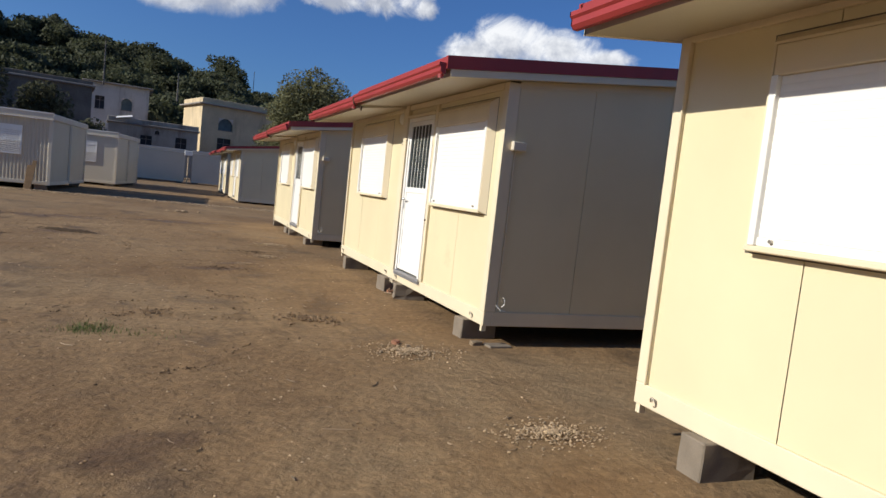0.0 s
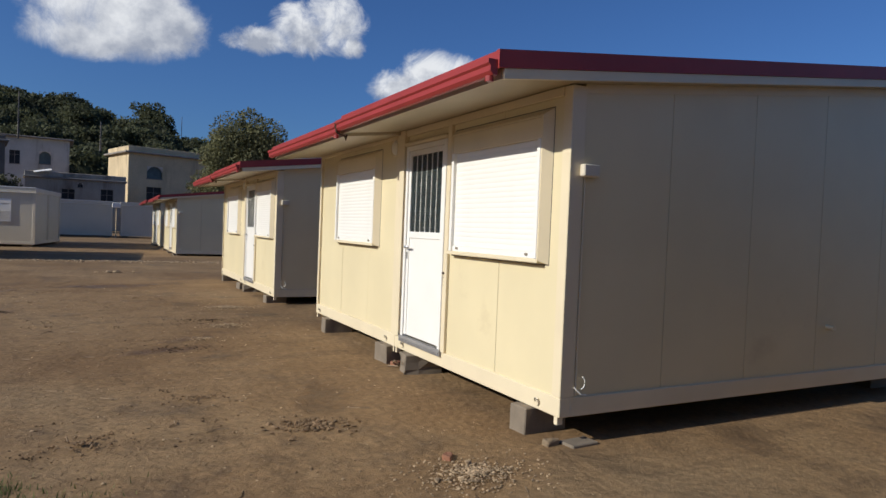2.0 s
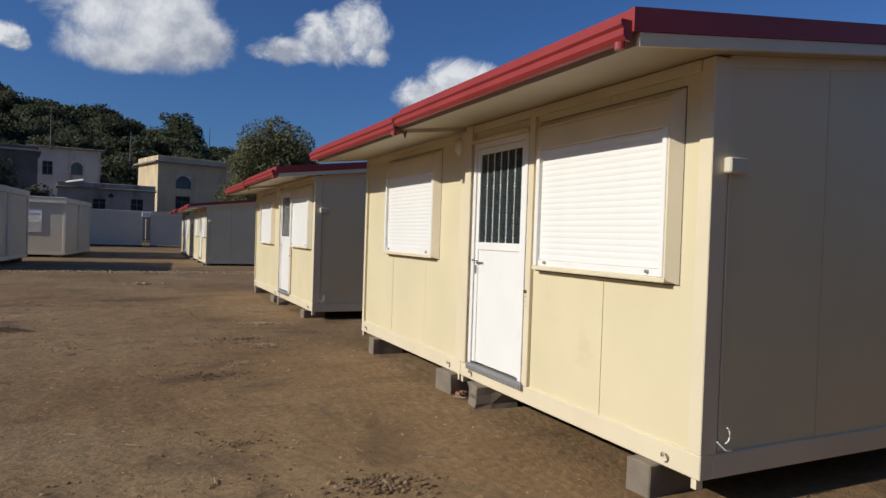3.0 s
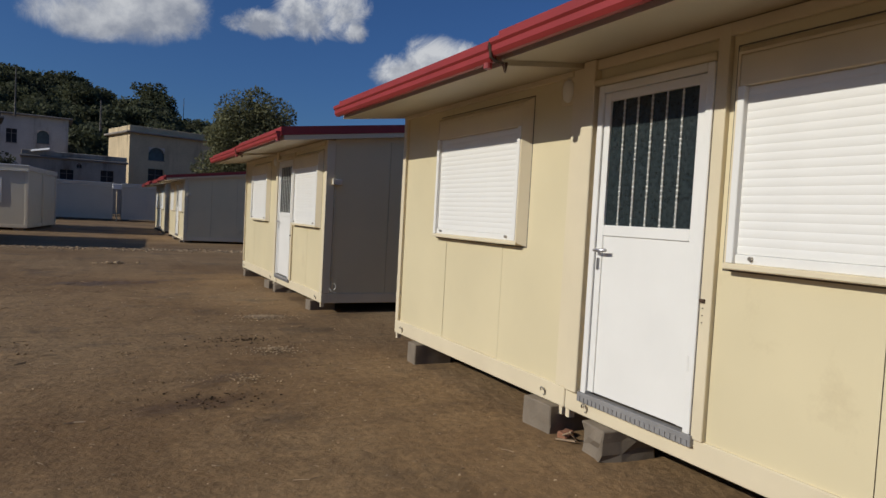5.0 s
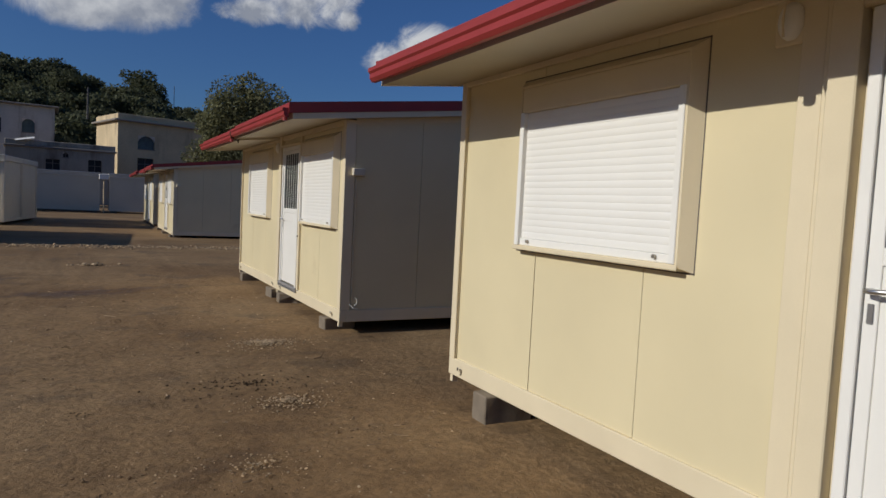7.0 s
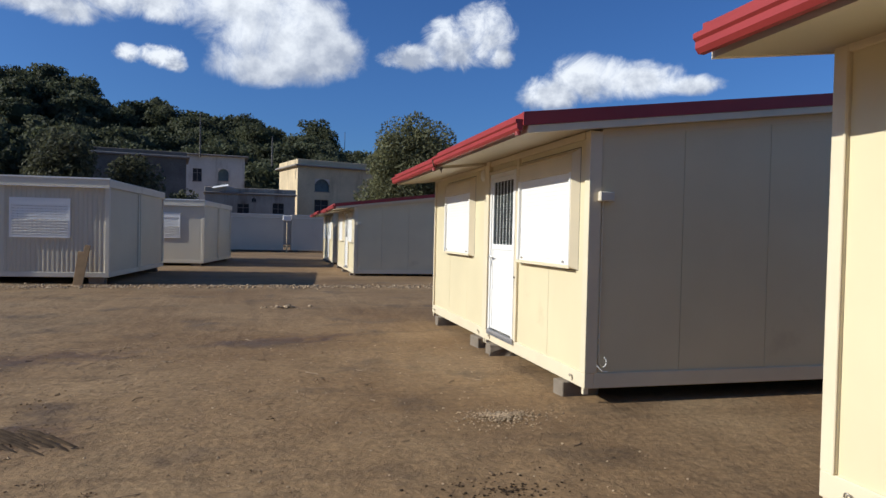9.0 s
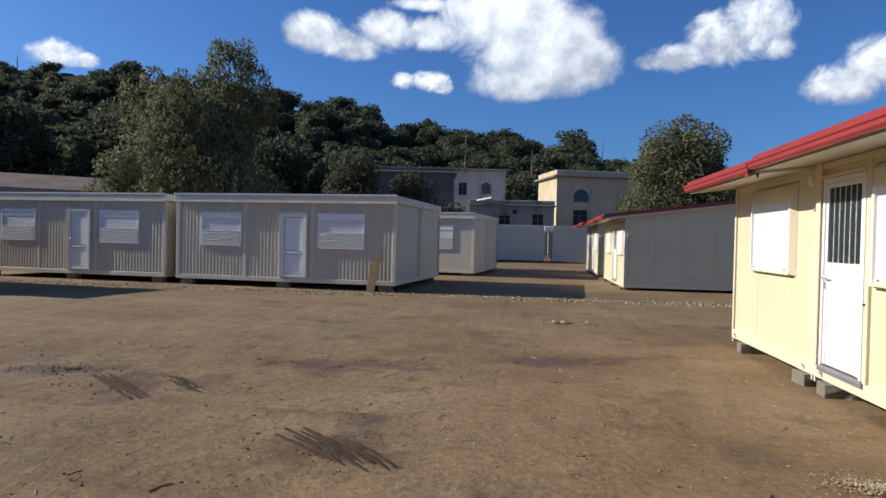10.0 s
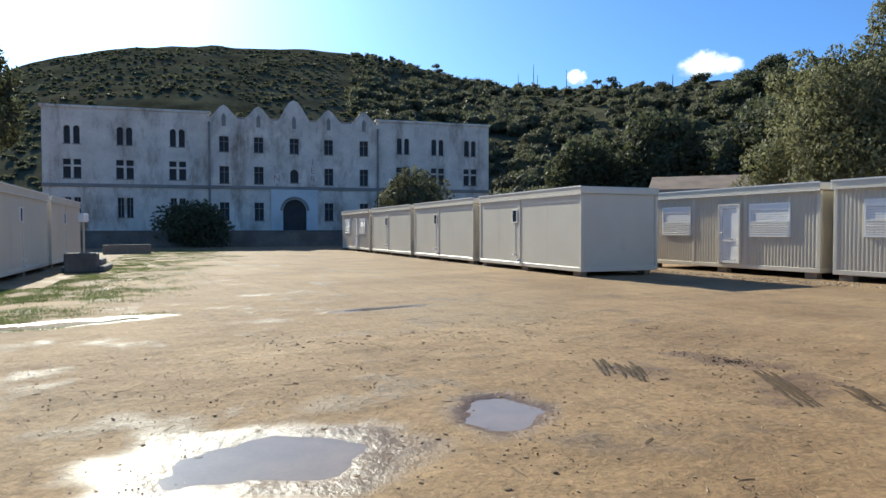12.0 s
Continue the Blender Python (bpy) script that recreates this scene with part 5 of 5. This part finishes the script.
tagged(new("pebbles", lumps_mesh("pebbles", scatter(5200, -13, -0.2, -6, 13, 0.003, 0.013), STONE)), "small pale stones strewn over the earth", "stones", kind="stuff")
tagged(new("earth_clods", lumps_mesh("earth_clods", scatter(15000, -13, -0.2, -6, 13, 0.003, 0.014, 0.38), CLOD)), "crumbs and clods of dry earth", "earth", kind="stuff")
tagged(new("gravel", lumps_mesh("gravel", heap(1100, -0.85, -0.25, 0.36, 0.003, 0.013) + heap(9, -0.9, -0.1, 0.25, 0.015, 0.035) + heap(1100, -0.58, -2.3, 0.32, 0.003, 0.013) + heap(1000, -0.95, 8.6, 0.34, 0.003, 0.014) + heap(500, -1.3, 6.4, 0.3, 0.003, 0.013) + heap(200, -1.8, 5.2, 0.4, 0.003, 0.012) + heap(60, -2.63, 17.2, 0.3, 0.01, 0.06), STONE)), "small heaps of pale gravel near the cabins", "gravel", kind="stuff")
crumbs = heap(260, -8.75, 10.9, 0.6, 0.003, 0.014, 0.002) + heap(160, -4.8, 8.65, 0.4, 0.003, 0.011, 0.002) + heap(120, -8.9, 9.5, 0.35, 0.003, 0.011, 0.002) + heap(150, -2.2, 4.7, 0.4, 0.003, 0.012, 0.002) + heap(240, -1.48, 7.0, 0.4, 0.003, 0.013, 0.002)
for k in range(40):
    crumbs += heap(30, -12 + 10.5 * rng.random(), -4 + 16.5 * rng.random(), 0.1 + 0.25 * rng.random(), 0.003, 0.009, 0.002)
lumps = heap(420, -1.52, 1.11, 0.26, 0.004, 0.022, 0.012) + heap(200, -3.1, 1.2, 0.4, 0.003, 0.016) + heap(120, -2.3, 2.2, 0.3, 0.003, 0.015)
for k in range(60):
    lumps += heap(16, -11 + 10 * rng.random(), -4 + 16.5 * rng.random(), 0.08 + 0.2 * rng.random(), 0.003, 0.016, 0.004)
lumps += scatter(900, -13.5, -4.5, 4.5, 13, 0.006, 0.024, 0.4)
for off in (0.0, 0.55):
    for k in range(130):
        q = rng.random()
        x, y = -12.7 + 1.1 * math.sin(q * 2.6) - off + 0.14 * rng.normal(), 6.4 + 5.2 * q + 0.14 * rng.normal()
        if noise.noise((x * 1.2, y * 1.2, off)) > -0.2:
            h = 0.004 + 0.016 * rng.random() ** 2
            lumps.append((x, y, ground_z(x, y) + h * 0.2, h, h * 1.6, h * 0.4))
tagged(new("earth_clods", lumps_mesh("earth_clods", lumps, CLOD, 0.4)), "small heaps of crumbled brown earth", "earth", kind="stuff")
tagged(new("mud_crumbs", lumps_mesh("mud_crumbs", crumbs, MUD)), "dark crumbs of churned mud in small patches", "earth", kind="stuff")
band = []
for k in range(3600):
    x = -22.5 + 26.5 * rng.random()
    y = 22.35 + 0.02 * (x + 8) + 0.32 * rng.normal() + 0.012 * (x + 7) ** 2 * (x < -7) * 0.3
    s = 0.008 + 0.034 * rng.random() ** 2
    band.append((x, y, s * 0.3, s, s * 0.8, s * 0.6))
tagged(new("gravel", lumps_mesh("gravel", band, STONE)), "band of pale crushed stone across the yard", "gravel", kind="stuff")
bm = bmesh.new()
for k in range(520):
    x, y = -12.5 + 12 * rng.random(), -5.5 + 18.5 * rng.random()
    a, ln, w = rng.random() * 6.283, 0.02 + 0.17 * rng.random() ** 2.5, 0.002 + 0.003 * rng.random() ** 2
    z = ground_z(x, y) + w
    pts = [Vector((x, y, z)) + Vector((math.cos(a + q * 0.5 * (k % 3 - 1)), math.sin(a + q * 0.5 * (k % 3 - 1)), 0.03 * (k % 4 == 0))) * ln * q for q in (0, 0.5, 1)]
    for p, q in zip(pts, pts[1:]):
        side = Vector((-(q - p).y, (q - p).x, 0)).normalized() * w
        up = Vector((0, 0, w * 1.6))
        v = [bm.verts.new(c) for c in (p - side, p + up, p + side, q - side, q + up, q + side)]
        bm.faces.new((v[0], v[1], v[4], v[3]))
        bm.faces.new((v[1], v[2], v[5], v[4]))
tagged(part("twigs", bm, TWIG), "dry twigs and straw lying on the earth", "twigs", kind="stuff")
bm = bmesh.new()
for x, y, turn, n, ln in ((-4.95, 8.7, 136, 5, 0.9), (-4.62, 8.55, 136, 5, 0.8), (-9.25, 9.4, 146, 3, 0.9), (-8.95, 9.5, 146, 5, 0.8), (-7.7, 10.25, 142, 4, 1.5), (-7.1, 10.5, 142, 3, 0.9)):
    for k in range(n):
        a = radians(turn + 2 * rng.normal())
        d, s = Vector((math.cos(a), math.sin(a), 0)), Vector((-math.sin(a), math.cos(a), 0))
        o = Vector((x, y, 0)) + s * (k - n / 2) * 0.055 + d * 0.08 * rng.normal()
        steps = 9
        prev = None
        for q in range(steps + 1):
            c = o + d * (q / steps - 0.5) * ln
            z = ground_z(c.x, c.y)
            w, h = 0.02 * (0.6 + 0.8 * rng.random()), 0.02 * (0.5 + rng.random()) * math.sin(math.pi * q / steps) + 0.002
            ring = [bm.verts.new((*(c - s * w).xy, z - 0.006)), bm.verts.new((*(c - s * w * 0.3).xy, z + h)), bm.verts.new((*(c + s * w * 0.5).xy, z + h * 0.8)), bm.verts.new((*(c + s * w).xy, z - 0.006))]
            if prev:
                for i in range(3):
                    bm.faces.new((prev[i], prev[i + 1], ring[i + 1], ring[i]))
            prev = ring
tagged(part("tyre_ruts", bm, MUD), "ridged dark tyre marks pressed in the mud", "tyre marks", kind="stuff")


def grass(rows, h0, h1, label):
    pts = []
    for x, y in rows:
        h, a = h0 + (h1 - h0) * rng.random(), rng.random() * 6.283
        w = h * 0.16
        z = ground_z(x, y)
        c, s = math.cos(a), math.sin(a)
        lx, ly = 0.5 * h * math.cos(a * 3.7), 0.5 * h * math.sin(a * 3.7)
        pts += [(x - w * c, y - w * s, z - 0.01), (x + w * c, y + w * s, z - 0.01), (x + lx + w * 0.2 * c, y + ly, z + h), (x + lx - w * 0.2 * c, y + ly, z + h)]
    return tagged(new("grass", quads_mesh("grass", np.array(pts), WEED)), label, "grass", kind="stuff")


rows = [(-3.6 + 0.11 * rng.normal(), 0.5 + 0.1 * rng.normal()) for k in range(500)] + [(-3.2 + 0.2 * rng.normal(), 0.35 + 0.1 * rng.normal()) for k in range(120)]
grass(rows, 0.012, 0.035, "small tuft of green weeds in the earth")
rows = []
while len(rows) < 120000:
    x, y = -15.5 - 44 * rng.random() ** 1.4, 2.4 + 16 * rng.random() ** 1.5
    edge = 5.0 + 0.27 * (-17 - x) + 1.5 * noise.noise((x * 0.35, y * 0.5, 8)) + 0.9 * noise.noise((x * 1.7, y * 1.7, 4))
    if y < edge + 0.8 - 3.6 * rng.random() and noise.noise((x * 0.7, y * 0.9, 2)) + 0.6 * noise.noise((x * 2.6, y * 2.6, 6)) > 0.45 - 0.85 * rng.random() and hollow(x, y)[1] < 0.5 and not (x < -24 and y < 4.6 - 0.15 * (x + 30)):
        rows.append((x, y))
grass(rows, 0.018, 0.045, "patchy short green grass along the cabins")

# plank leaning on the ribbed cabin
plank = thing("wooden_plank", pose(-7.95, 22.68, 0, 0, 0, 0), "brown weathered boards leaning on a ribbed cabin", "plank")
for dx, h, lean in ((0.0, 1.15, 6), (-0.09, 0.95, 3)):
    b = part("board", boxes(((dx - 0.07, -0.02, 0), (dx + 0.07, 0.02, h)), bevel=0.004), PLANK, plank)
    b.rotation_euler = (radians(-18), radians(lean), 0)
part("board", boxes(((-0.35, -0.35, 0.0), (0.1, -0.2, 0.03)), bevel=0.004), PLANK, plank)

# fallen brick and plaster lumps by the cabin feet
for x, y, s, r in ((0.02, 3.03, 0.06, 20), (-0.88, 0.08, 0.05, 50), (-0.02, 0.06, 0.06, 10)):
    bm = boxes(((-s, -s * 0.6, 0), (s, s * 0.6, s * 0.8)), bevel=s * 0.15)
    bmesh.ops.subdivide_edges(bm, edges=bm.edges, cuts=1, use_grid_fill=True)
    for v in bm.verts:
        v.co += 0.25 * s * noise.noise_vector(v.co * 14 + Vector((x, y, 1)))
    ob = part("broken_brick", bm, BRICK if y > 3 or s != 0.06 else STONE)
    ob.matrix_basis = pose(x, y, ground_z(x, y) - 0.01, 0, 0, r)
    tagged(ob, "broken piece of brick lying on the earth", "brick")

for x, y, z, ln, turn, tilt in ((-0.03, 2.99, 0.03, 0.2, 70, 25), (-0.06, 2.93, 0.015, 0.15, 120, 5), (-0.02, 2.9, 0.05, 0.12, 20, 40)):
    ob = part("wood_splinter", boxes(((-ln / 2, -0.009, -0.006), (ln / 2, 0.009, 0.006)), bevel=0.003), TWIG)
    ob.matrix_basis = pose(x, y, z, 0, tilt, turn)
    tagged(ob, "pale splinter of wood under the cabin joint", "splinter", "wood splinters")
for x, y, r in ((0.2, 0.0, 4),):
    ob = part("stone_slab", boxes(((-0.13, -0.08, -0.01), (0.13, 0.08, 0.02)), bevel=0.008), CONCRETE)
    ob.matrix_basis = pose(x, y, 0, 0, 0, r)
    tagged(ob, "thin grey slab lying under a cabin corner", "slab")

# boxes on posts and stone steps by the pale cabins
for x, y, z, w, hgt in ((-33.6, 4.85, 1.85, 0.5, 0.34), (-1.9, 54.2, 2.4, 0.62, 0.4)):
    box_post = thing("meter_box", pose(x, y, 0, 0, 0, 160 if x < -30 else 0), "white box mounted on a thin post", "box")
    part("case", boxes(((-w / 2, -0.12, z), (w / 2, 0.12, z + hgt)), bevel=0.03), WHITE, box_post)
    part("post", tube([(0, 0, 0), (0, 0, z)], 0.04, 8), BEIGE, box_post)
steps = thing("stone_steps", pose(-31.9, 4.95, 0, 0, 0, 171), "heap of dark stone steps beside a pale cabin", "steps")
for x0, x1, y0, y1, h in ((-1.2, 1.3, -0.7, 0.7, 0.22), (-0.6, 1.2, -0.5, 0.7, 0.45), (-1.3, -0.5, -0.45, 0.6, 0.7), (0.1, 1.1, -0.1, 0.7, 0.6)):
    part("stone_block", boxes(((x0, y0, 0 if h != 0.45 else 0.225), (x1, y1, h)), bevel=0.04), OLD_STONE, steps)
